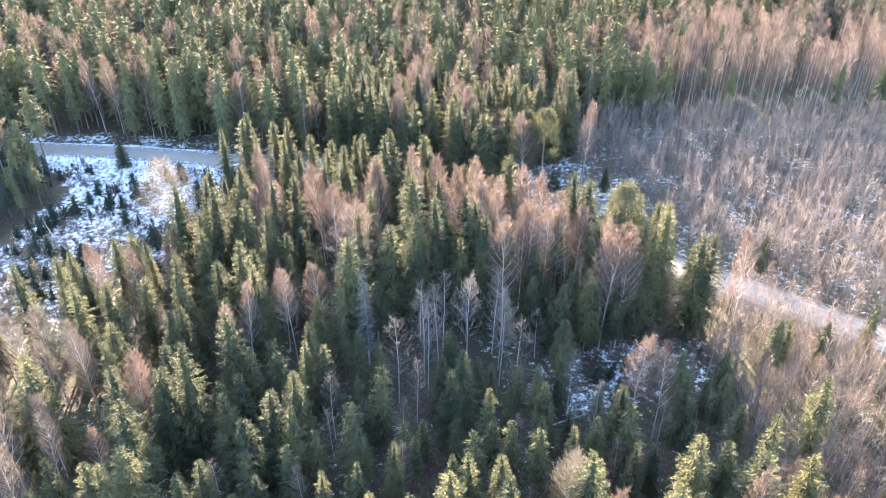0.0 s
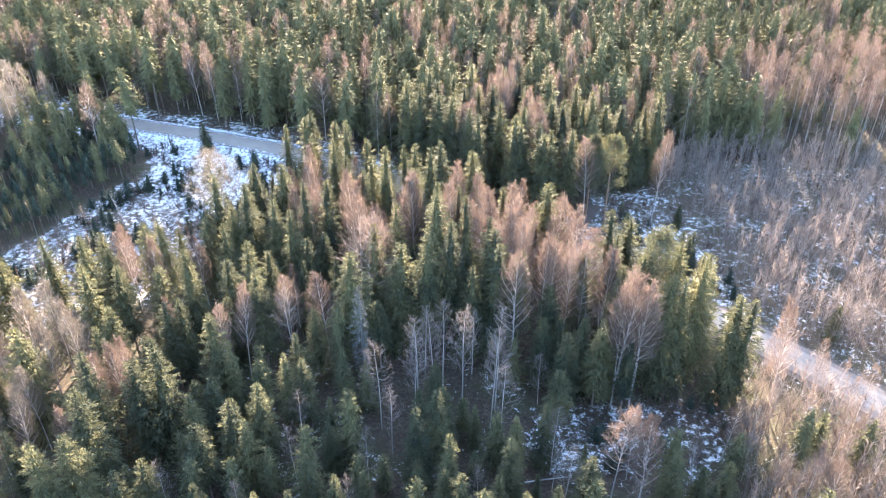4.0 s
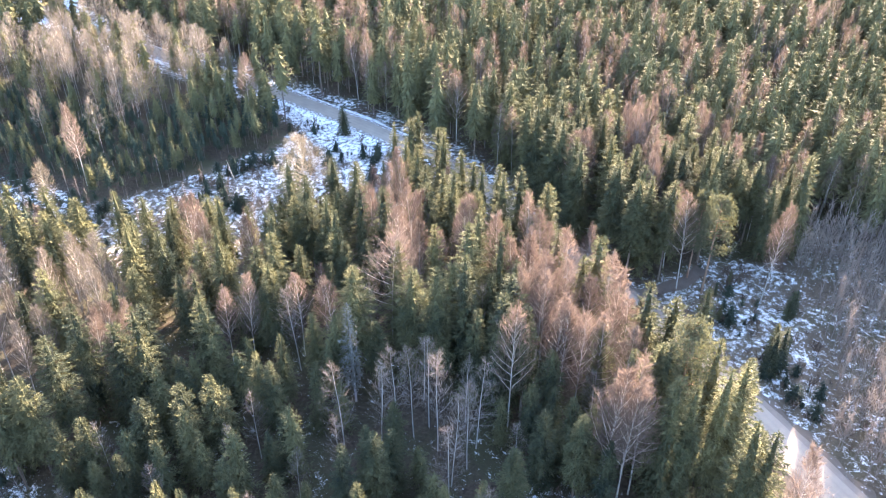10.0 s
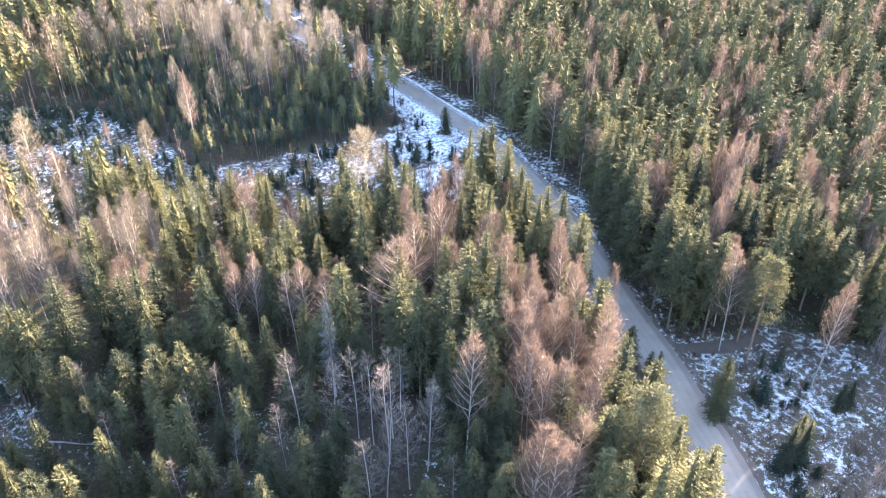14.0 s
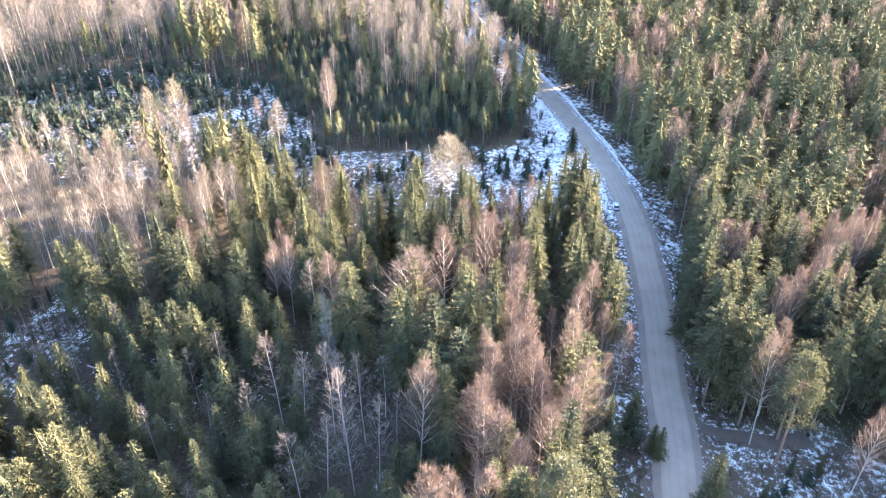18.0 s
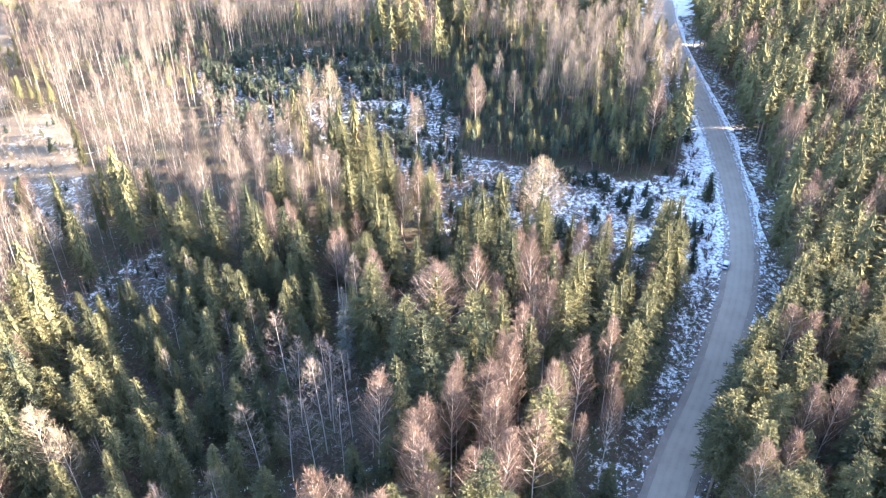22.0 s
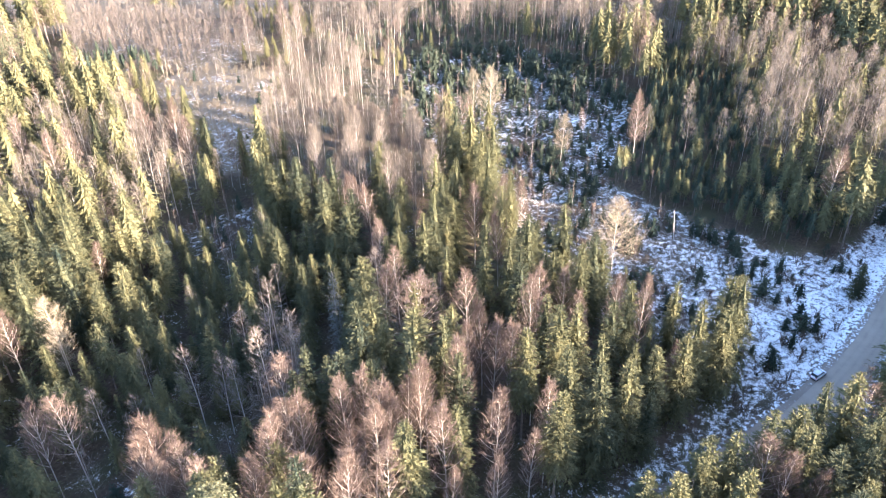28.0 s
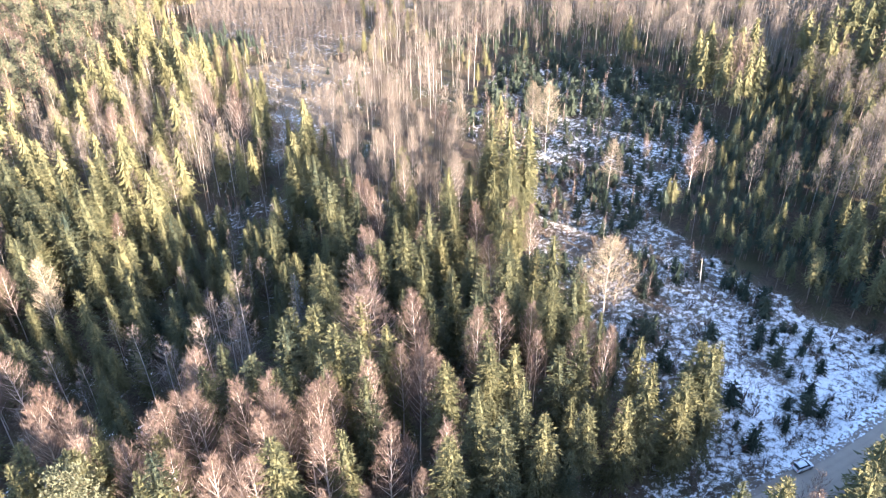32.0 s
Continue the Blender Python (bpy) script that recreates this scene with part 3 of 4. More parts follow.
# a muddy track that leaves the road through the clearing
TRACK = smooth_line([(14, 186), (19, 191.5), (23, 198), (25, 206)], 1.5)
tv = []
for i, q in enumerate(TRACK):
    a = (TRACK[min(i + 1, len(TRACK) - 1)] - TRACK[max(i - 1, 0)]).normalized()
    for off in (-1.9, -0.6, 0.6, 1.9):
        e = q + Vector((-a.y, a.x, 0)) * (off + 0.2 * math.sin(i * 0.9 + off))
        tv.append((e.x, e.y, float(ground_z(e.x, e.y)) + (0.10 if abs(off) < 1 else 0.03)))
tf = [(4 * i + k, 4 * i + k + 1, 4 * i + k + 5, 4 * i + k + 4) for i in range(len(TRACK) - 1) for k in range(3)]
tagged(new("track", mesh_of("track", tv, tf, [M_MUD], smooth=True)), "narrow brown muddy track leaving the gravel road", "track", kind="structure")


# ---- trees that stand out, each with its place and height ----
SPRUCES_A = [(-57.2, 0.9, 26.4), (-40.6, 15.2, 26.4), (1.1, 37.5, 27.4), (-59, 41.1, 24.4), (-20.6, 51.4, 27.4), (11.2, 52.5, 27.4), (-11.5, 60.2, 27.4), (9.9, 63.5, 27.4), (2.5, 63.6, 30), (9.3, 69.7, 27.4), (-14.2, 69.8, 23), (-48.2, 73.7, 25.4), (-10.6, 73.9, 25.4), (-60, 74, 19), (20.8, 74.3, 27.4), (1, 76.1, 26.4), (-40.3, 78, 23), (8.9, 79.3, 27), (-60, 80, 19.5), (3.9, 81, 25.4), (-13.3, 81.6, 22.4), (24.5, 82.3, 22.4), (1.7, 83, 22), (-48.7, 84.5, 26), (30.8, 85.3, 22.5), (-32.1, 89.1, 24.4), (-25.4, 91.9, 24.4), (26, 92.8, 20.5), (-28.5, 94.5, 26), (-46.7, 95.7, 23.4), (-68.6, 96.2, 25.4), (-37.5, 96.3, 22.4), (30.5, 96.4, 25.4)]
SPRUCES_B = [(8, 97, 24), (-43.3, 97.9, 27), (17.8, 97.9, 23), (-25.3, 98.5, 27), (17.6, 99, 23.3), (11.6, 99.7, 16.4), (-35.4, 100.1, 23.4), (1.4, 100.9, 24.4), (-87.5, 103, 17), (-59.2, 103.7, 21.4), (3.6, 106, 24.5), (52.7, 106.9, 15.4), (-35, 107, 24.5), (-25.2, 108.4, 24.4), (-21.9, 108.5, 23.5), (0, 108.5, 20.4), (-38.5, 108.7, 25), (-60, 109, 21.4), (3.8, 110.5, 20.4), (-77, 113.7, 17), (-16.1, 113.8, 22.4), (1.4, 114.1, 22.4), (-25.5, 114.5, 23.5), (23.6, 116.6, 22.4), (-71.7, 118.3, 23.4), (-64.1, 118.8, 23.4), (68.4, 119.1, 14.4), (-36, 121.7, 21.5), (-37.3, 124.1, 23.4), (24, 125, 25), (-59.6, 125, 20.4), (35.4, 125.7, 24.4)]
SPRUCES_C = [(29.9, 126.6, 26), (-72, 127.1, 20.4), (-19, 128, 28.5), (-13.8, 128.1, 23.4), (26.7, 129.9, 25.4), (18.7, 130.3, 23.4), (22, 132.5, 22), (41.3, 134.5, 28.4), (-39.6, 134.9, 21), (56.5, 135.3, 24.4), (-11, 135.6, 27), (-5.3, 136.2, 29), (8.4, 136.7, 29), (13.1, 137.6, 27.4), (-51, 138.4, 24), (32.5, 138.6, 26.4), (-1.6, 140, 31), (-18, 140.6, 27.4), (37.4, 140.9, 28.4), (6.9, 142, 28.5), (-6, 142, 26.4), (-38.4, 145, 25), (4.9, 147.6, 28), (-43.8, 148.4, 25.4), (-6.6, 148.7, 32), (-16.2, 150.5, 27), (-0.6, 151.6, 30), (29.3, 152.1, 30.4), (-8, 153.7, 31), (-47.5, 155.3, 22), (-34.3, 156, 27.5), (79.2, 158.8, 9.4), (-4.2, 159, 27.5)]
SPRUCES_D = [(13, 159.5, 25.5), (15.2, 161.7, 30), (-28, 164, 27), (5, 164.5, 26), (19.1, 165.6, 18.4), (-15.7, 166.2, 27.4), (-24, 168.7, 29), (-28.1, 170.7, 27.4), (-35.9, 174.9, 24.4), (-14.9, 175, 28.5), (20.4, 176.3, 8.4), (-40, 176.6, 27.5), (-51, 177, 20), (-21.8, 178, 27), (-31, 181.5, 20), (-40.1, 181.6, 20.4), (-48.6, 183.3, 24.4), (-41.5, 190, 27), (10.7, 192, 27.4), (-53.6, 192.5, 25.4), (-60.3, 193.2, 22.5), (-46, 194.5, 24), (4.2, 195, 28.4), (-53.4, 195.2, 26.5), (17.6, 195.4, 27.4), (2.4, 199.1, 28.4), (-7.7, 200.4, 27.4), (-11, 203.7, 27.4), (-3.2, 206.9, 28.4), (3.6, 207.5, 27.4), (-16.4, 208, 28.4), (22.7, 208.1, 26.4), (-21, 211.4, 27.4)]
SPRUCES_E = [(13.6, 212.4, 26.4), (-17.8, 213.3, 27.4), (-27.3, 213.8, 28.4), (-32.1, 217.7, 28.4), (-15.5, 217.8, 27.4), (-7.4, 220.8, 27.4), (-24.2, 221.3, 27.4), (-43.1, 225.3, 27.4), (-28.9, 231.8, 27.4)]
BIRCHES_A = [(-27, -3, 26.4), (-25.6, 14.9, 26.4), (-32.2, 15.8, 26.4), (-56.6, 18.6, 25.4), (-61.4, 23.9, 25.4), (-56.2, 34.8, 24.4), (-99.9, 78.8, 23.4), (-55.9, 87.2, 18.4), (-56.3, 96.1, 21.4), (-52.9, 99, 23.8), (-54.5, 103, 21.5), (68.9, 106.3, 16.4), (60.7, 109.1, 15.4), (66.5, 109.8, 15.4), (48.1, 111.3, 13.4), (-42, 115.5, 21.4), (-38.2, 118.2, 25), (-55.2, 118.7, 18.4), (54, 118.8, 15.4), (58.1, 118.9, 15.4), (-148.1, 122.6, 12.5), (-32.5, 126.5, 22.4), (33.5, 128, 32), (-25, 128.3, 22.4), (37, 128.4, 30.4), (33.6, 131.3, 27.4), (63, 132, 28), (37.5, 132.7, 27.4), (13, 133, 29.5), (34.6, 136, 27.4), (-58.2, 138.4, 21.4), (22.2, 141.1, 28.4), (17.3, 141.8, 29)]
BIRCHES_B = [(18.9, 142, 28.5), (25.2, 142.3, 28.4), (30.1, 144.1, 27.4), (-136.1, 144.5, 26.2), (11.2, 146, 29.5), (7.6, 146.7, 27.5), (-25, 149.6, 30), (9.9, 150.4, 29), (26.3, 151.2, 27.4), (7.9, 152.3, 26.4), (18.2, 153.5, 27.4), (-23, 153.5, 25.4), (-16.2, 153.9, 24.4), (11.9, 154, 28), (5, 154.3, 27), (22.7, 154.5, 28.4), (0.3, 155, 28), (3.4, 156.2, 30), (-5.4, 158.3, 29.5), (-14.9, 160, 28.5), (-29.4, 160.3, 29), (19.1, 160.3, 28.4), (-29.3, 163, 25.5), (-16, 163.3, 28.4), (8.7, 164.6, 28.4), (-0.5, 168.5, 26.4), (22.5, 194.4, 26.7), (40.4, 199.9, 27.9), (-128.7, 201.8, 24.5), (-13, 208.2, 27.4), (-12, 211.3, 26.4), (-12.2, 215.5, 24.4)]
BIRCHES_C = [(39, 102, 24.5), (34.5, 103.4, 24), (7.2, 223.9, 24.4), (-63, 227.6, 26.3), (-12.5, 229, 25.4), (-6.4, 230.9, 25.4), (-73.4, 231.6, 25.4), (-9.6, 233.1, 26.4), (-106.8, 237.9, 27.6), (-113, 238.7, 26.4), (-177.6, 241.7, 24.4), (-156.9, 255.2, 26.4)]
GREY_BIRCHES = [(-8.6, 111.7, 23), (14.1, 112.3, 22.4), (-2.9, 115.3, 22.4), (11.4, 116.9, 22.4), (-3.9, 120.9, 22.4), (11.5, 121.6, 22.4), (4.8, 122, 25.5), (-0.8, 122.2, 22.4), (-30.3, 122.9, 22.4), (0, 126, 23.4), (10.4, 126.3, 22.4)]
ASPENS = [(-14.4, 2.7, 26.4), (18.5, 76.7, 23.5), (-106.5, 79.6, 24.4), (20.6, 81.8, 20.4), (-128.8, 97.2, 29), (-130.4, 90.0, 25.5), (-122.5, 126, 20.5)]
EDGE_SPRUCES = [(33, 154.9, 27), (43.4, 148.5, 27), (38.2, 151.2, 26), (48.9, 145.1, 27), (30.6, 149.6, 26), (54.1, 134.5, 25.5), (47.3, 140.3, 29), (36, 141, 28), (30.1, 130, 25.5), (33.3, 139.2, 25), (25.2, 143.8, 25), (44, 136, 27)]
EAST_YOUNG = [(33.7, 178.2, 10.5), (48.7, 177.4, 7.5), (49.5, 180.4, 7.5), (47.6, 182.6, 6.5), (34.6, 188.3, 3.5), (46.9, 198.1, 5.5), (47.4, 201.3, 4.5), (30.8, 196.9, 3), (14.9, 173.2, 9), (18.6, 175.9, 5), (32.3, 201.8, 3.5)]
PINES = [(28, 196, 27), (23, 200.1, 24.4), (39.2, 145.7, 31)]
DEAD = [(-15.4, 122.8, 24.5)]
LONE = [(-103.3, 223.4, 4.5)]
TAKEN = []

# ---- prototypes ----
SPRUCE_KINDS, BIRCH_KINDS, GREY_KINDS, ASPEN_KINDS, PINE_KINDS, TAN_KINDS = [], [], [], [], [], []
for k, (h, w, foot) in enumerate([(24, 4.6, 0.08), (26, 4.2, 0.15), (22, 4.3, 0.10), (25, 3.9, 0.32), (20, 4.2, 0.05), (23, 3.8, 0.38), (25, 5.0, 0.06), (24, 4.2, 0.28)]):
    t, c = spruce_shape(100 + k, h, w, foot, 30, 9, 19, 0.68, 0.38)
    SPRUCE_KINDS.append((h, mesh_of("trunk", *t, [M_SPRUCE_BARK], smooth=True), mesh_of("crown", *c, [M_SPRUCE])))
dead_t, dead_c = spruce_shape(130, 23, 2.2, 0.2, 30, 8, 7, 0.6, 0.1)
DEAD_KIND = (23, mesh_of("trunk", *dead_t, [M_LOG], smooth=True), mesh_of("crown", *dead_c, [M_GREY]))
for kinds, seed, twig, rows in (
        (BIRCH_KINDS, 200, M_TWIG, [(22, 2.6, 0.36, 0.2), (24, 2.9, 0.38, 0.25), (20, 2.4, 0.34, 0.1), (23, 4.0, 0.38, 0.6), (21, 2.3, 0.38, 0.1), (23, 3.1, 0.36, 0.3)]),
        (GREY_KINDS, 220, M_GREYTWIG, [(22, 3.2, 0.30, 0.7), (23, 3.9, 0.28, 0.9), (21, 2.8, 0.36, 0.5)]),
        (TAN_KINDS, 250, M_TAN, [(23, 2.6, 0.40, 0.2), (24, 3.0, 0.44, 0.25), (22, 2.3, 0.42, 0.15)]),
        (ASPEN_KINDS, 240, M_PALE, [(21, 5.4, 0.47, 0.75), (24, 3.2, 0.48, 0.5), (23, 3.6, 0.42, 0.6)])):
    for k, (h, w, foot, sp) in enumerate(rows):
        sparse = twig is M_GREYTWIG
        t, b, f = birch_shape(seed + k, h, w, foot, 26 if sparse else 44 if w > 4.5 else 30, 6, 6 if sparse else 8, sp, thick=0.9, fuzz=0.013 if sparse else 0.021, haze=500 if sparse else 2400 if w > 4.5 else 1700)
        kinds.append((h, mesh_of("trunk", *t, [M_BIRCH], smooth=True), mesh_of("limbs", *b, [M_GREYTWIG if twig is M_GREYTWIG else M_ASPEN if twig is M_PALE else M_LIMB]), mesh_of("twigs", *f, [twig])))
for k in range(2):
    t, c = pine_shape(260 + k, 26, 4.4, 130, 52, 0.62)
    PINE_KINDS.append((26, mesh_of("trunk", *t, [M_PINE_BARK], smooth=True), mesh_of("crown", *c, [M_PINE])))


def place_tree(kind, proto, x, y, height, turn, label, group, width=1.0, lean=(0.0, 0.0)):
    """A tree of its own: a root at its foot and its parts."""
    s = height / proto[0]
    root = new(kind)
    root.matrix_basis = Matrix.LocRotScale((x, y, float(ground_z(x, y)) - 0.05), Euler((lean[0], lean[1], turn)), (s * width, s * width, s))
    for name, me in zip(("trunk", "crown") if len(proto) == 3 else ("trunk", "branching", "crown"), proto[1:]):
        part(name, me, root)
    TAKEN.append((x, y))
    return tagged(root, label, kind.replace("_", " "), group)


def size_word(h):
    return "tall" if h > 26 else "mid-sized" if h > 21 else "smaller"


rt = np.random.RandomState(5)
for stand in (SPRUCES_A, SPRUCES_B, SPRUCES_C, SPRUCES_D, SPRUCES_E, EDGE_SPRUCES):
    for x, y, h in stand:
        edge = off_line(ROAD[2:], x, y) < 24
        if inside(HOLLOW, x, y):
            h *= 0.76
        k = rt.choice([3, 5, 7]) if x > 2 and y > 186 else rt.choice([0, 2, 4, 6]) if edge else rt.randint(0, 8)
        place_tree("spruce_tree", SPRUCE_KINDS[k], x, y, h, rt.uniform(0, 6.28),
                   size_word(h) + (" full-crowned green spruce at the edge of the gravel road" if edge else " green spruce with drooping boughs among the forest trees"),
                   "spruces of the stand", rt.uniform(0.82, 1.12) * (0.85 if inside(BIRCH_GROVE, x, y) else 1.0))
for stand in (BIRCHES_A, BIRCHES_B, BIRCHES_C):
    for x, y, h in stand:
        place_tree("birch_tree", BIRCH_KINDS[rt.randint(0, 6)], x, y, h, rt.uniform(0, 6.28), size_word(h) + " leafless birch with white stem and pinkish twigs",
                   "birches of the stand", rt.uniform(0.85, 1.1), rt.uniform(-0.04, 0.04, 2))
place_tree("birch_tree", BIRCH_KINDS[3], -20.0, 140.5, 29.5, 1.1, "tall broad leafless birch with russet twigs above the spruces", "birches of the stand", 1.45)
for x, y, h in GREY_BIRCHES:
    place_tree("birch_tree", GREY_KINDS[rt.randint(0, 3)], x, y, h, rt.uniform(0, 6.28), "slender leafless grey birch standing in the shade", "grey birches", 0.95, rt.uniform(-0.05, 0.05, 2))
for x, y, h in ASPENS:
    place_tree("aspen_tree", ASPEN_KINDS[1 + rt.randint(0, 2)], x, y, h, rt.uniform(0, 6.28), "pale leafless aspen lit by low sun", "aspens", 1.0)
place_tree("aspen_tree", ASPEN_KINDS[0], -66.5, 164.0, 28.5, 0.6, "broad pale leafless aspen alone by the snowy clearing", "aspens", 1.05)
for x, y, h in PINES:
    place_tree("pine_tree", PINE_KINDS[rt.randint(0, 2)], x, y, h, rt.uniform(0, 6.28), "tall pine with rounded green crown and bare reddish stem", "pines", 0.95)
for x, y, h in DEAD:
    place_tree("dead_spruce", DEAD_KIND, x, y, h, 0.4, "slim grey dead spruce among the living trees", "")
place_tree("dead_tree", GREY_KINDS[1], -24.0, 180.5, 13.0, 2.0, "bare grey dead tree leaning out over the road verge", "", 1.1, (0.2, 0.12))
for x, y, h in LONE:
    place_tree("young_spruce", SPRUCE_KINDS[4], x + 4.5, y - 8.6, 9.5, 0.4, "small dark spruce alone beside the road", "", 1.45)


# ---- scattering ----
def free(points, others, gap):
    """The points that keep their distance from others."""
    o = np.array(others)
    keep = [i for i, q in enumerate(points) if np.min((o[:, 0] - q[0]) ** 2 + (o[:, 1] - q[1]) ** 2) > gap * gap]
    return points[keep]


def scatter(box, gap, seed):
    """Jittered points over a box."""
    r = np.random.RandomState(seed)
    gx, gy = np.meshgrid(np.arange(box[0], box[1], gap), np.arange(box[2], box[3], gap))
    q = np.stack([gx.ravel(), gy.ravel()], 1)
    q[:, 0] += (np.round((q[:, 1] - box[2]) / gap) % 2) * gap * 0.5
    return q + r.uniform(-0.45, 0.45, q.shape) * gap


def forest(name, label, points, heights, protos, materials, seed, widths=(0.85, 1.2)):
    """Many trees joined into one mesh. protos: own height and pieces of (arrays, slot)."""
    r = np.random.RandomState(seed)
    vs, fs, ix, n = [], [], [], 0
    pick = r.randint(0, len(protos), len(points))
    base = ground_z(points[:, 0], points[:, 1]) - 0.1 if len(points) else []
    for (x, y), h, k, z in zip(points, heights, pick, base):
        own, pieces = protos[k]
        a = r.uniform(0, 6.283)
        s = h / own
        w = s * r.uniform(*widths)
        ca, sa = math.cos(a) * w, math.sin(a) * w
        for (v, f), slot in pieces:
            q = np.empty_like(v)
            q[:, 0] = v[:, 0] * ca - v[:, 1] * sa + x
            q[:, 1] = v[:, 0] * sa + v[:, 1] * ca + y
            q[:, 2] = v[:, 2] * s + z
            vs.append(q)
            fs.append(f + n)
            ix.append(np.full(len(f), slot, np.int32))
            n += len(v)
    if not vs:
        return None
    me = mesh_of(name, np.concatenate(vs), np.concatenate(fs), materials, np.concatenate(ix))
    return tagged(new(name, me), label, "trees", kind="stuff")


def spruce_low(seed, h, w, foot, whorls, per, tufts, size):
    t, c = spruce_shape(seed, h, w, foot, whorls, per, tufts, size, 0.3, (0.5, 0.66) if whorls < 17 else (0.54, 0.70), 0.3 if whorls < 17 else 0.24)
    return h, [(t, 0), (c, 1)]


def birch_low(seed, h, w, foot, limbs, subs, twigs, spread, fuzz, thick, haze):
    t, b, f = birch_shape(seed, h, w, foot, limbs, subs, twigs, spread, thick, 3, fuzz, True, haze)
    return h, [(t, 0), (b, 1 if thick < 0.55 else 0), (f, 1)]


def sapling_shape(seed, h, w, twigs):
    """A whip of a tree: a thin stem and steep twigs."""
    r = np.random.RandomState(seed)
    stem, fine = Shape(), Shape()
    b = r.uniform(-0.4, 0.4, 2)
    axis = [np.array([b[0] * u * u, b[1] * u * u, h * u]) for u in (-0.02, 0.5, 1.0)]
    stem.put(*tube(axis, [0.055, 0.04, 0.012], 3))
    for k in range(twigs):
        u = r.uniform(0.25, 0.97)
        c = np.array([b[0] * u * u, b[1] * u * u, h * u])
        a = r.uniform(0, 6.28)
        ln = w * (1.25 - u) * r.uniform(0.8, 1.6) + 0.4
        e = np.array([math.cos(a) * ln, math.sin(a) * ln, ln * r.uniform(1.0, 2.0)])
        g = np.cross(e, r.normal(size=3))
        g = g / max(np.linalg.norm(g), 1e-6) * r.uniform(0.034, 0.062)
        fine.tri(c - g, c + g, c + e)
    return h, [(stem.arrays(), 0), (fine.arrays(), 1)]


def bush_shape(seed, h):
    """A many-stemmed shrub: rods that fan out from one foot, with side twigs."""
    r = np.random.RandomState(seed)
    rods, fine = Shape(), Shape()
    for k in range(11):
        a = r.uniform(0, 6.28)
        tip = np.array([math.cos(a) * h * r.uniform(0.1, 0.45), math.sin(a) * h * r.uniform(0.1, 0.45), h * r.uniform(0.55, 1.0)])
        g = np.array([-math.sin(a), math.cos(a), 0]) * 0.035
        foot_at = np.array([math.cos(a) * 0.15, math.sin(a) * 0.15, -0.1])
        rods.tri(foot_at - g, foot_at + g, tip)
        for m in range(7):
            c = foot_at + (tip - foot_at) * r.uniform(0.35, 0.95)
            e = (tip - foot_at) * 0.35 + r.normal(size=3) * 0.32
            q = np.cross(e, r.normal(size=3))
            q = q / max(np.linalg.norm(q), 1e-6) * 0.06
            fine.tri(c - q, c + q, c + e)
    return h, [(rods.arrays(), 0), (fine.arrays(), 1)]


MID_SPRUCE = [spruce_low(300 + k, 23, 3.8 + 0.3 * (k % 3), 0.12 + 0.07 * (k % 4), 18, 7, 8, 0.78) for k in range(6)]
BACK_SPRUCE = [spruce_low(310 + k, 23, 3.7, 0.26 + 0.07 * k, 14, 7, 5, 0.85) for k in range(4)]
FAR_SPRUCE = [spruce_low(320 + k, 23, 3.7, 0.36 + 0.06 * k, 9, 6, 4, 1.05) for k in range(4)]
LOW_PINE = []
for k in range(4):
    t, c = pine_shape(330 + k, 24, 3.3, 52, 11)
    LOW_PINE.append((24, [(t, 0), (c, 1)]))
MID_BIRCH = [birch_low(340 + k, 23, 2.5 + 0.3 * (k % 3), 0.36 + 0.05 * (k % 3), 14, 3, 4, 0.25, 0.036, 0.62, 420) for k in range(5)]
BACK_BIRCH = [birch_low(370 + k, 23, 2.7 + 0.3 * (k % 3), 0.40 + 0.04 * (k % 3), 12, 2, 3, 0.25, 0.05, 0.48, 300) for k in range(5)]
WIDE_BIRCH = [birch_low(350 + k, 24, 2.9 + 0.3 * (k % 3), 0.44 + 0.04 * (k % 3), 14, 3, 3, 0.3, 0.046, 0.46, 460) for k in range(5)]
FAR_BIRCH = [birch_low(360 + k, 23, 2.9, 0.42, 10, 2, 2, 0.3, 0.075, 0.45, 180) for k in range(4)]
SAPLING = [sapling_shape(380 + k, 9, 0.9, 32) for k in range(5)]
BUSH = [bush_shape(385 + k, 3.0) for k in range(5)]
YOUNG = [spruce_low(390 + k, 4, 1.6, 0.02, 6, 5, 3, 1.0) for k in range(4)]

# ---- the woods ----
rw = np.random.RandomState(7)
spruce_label = " green spruce with drooping boughs among the forest trees"
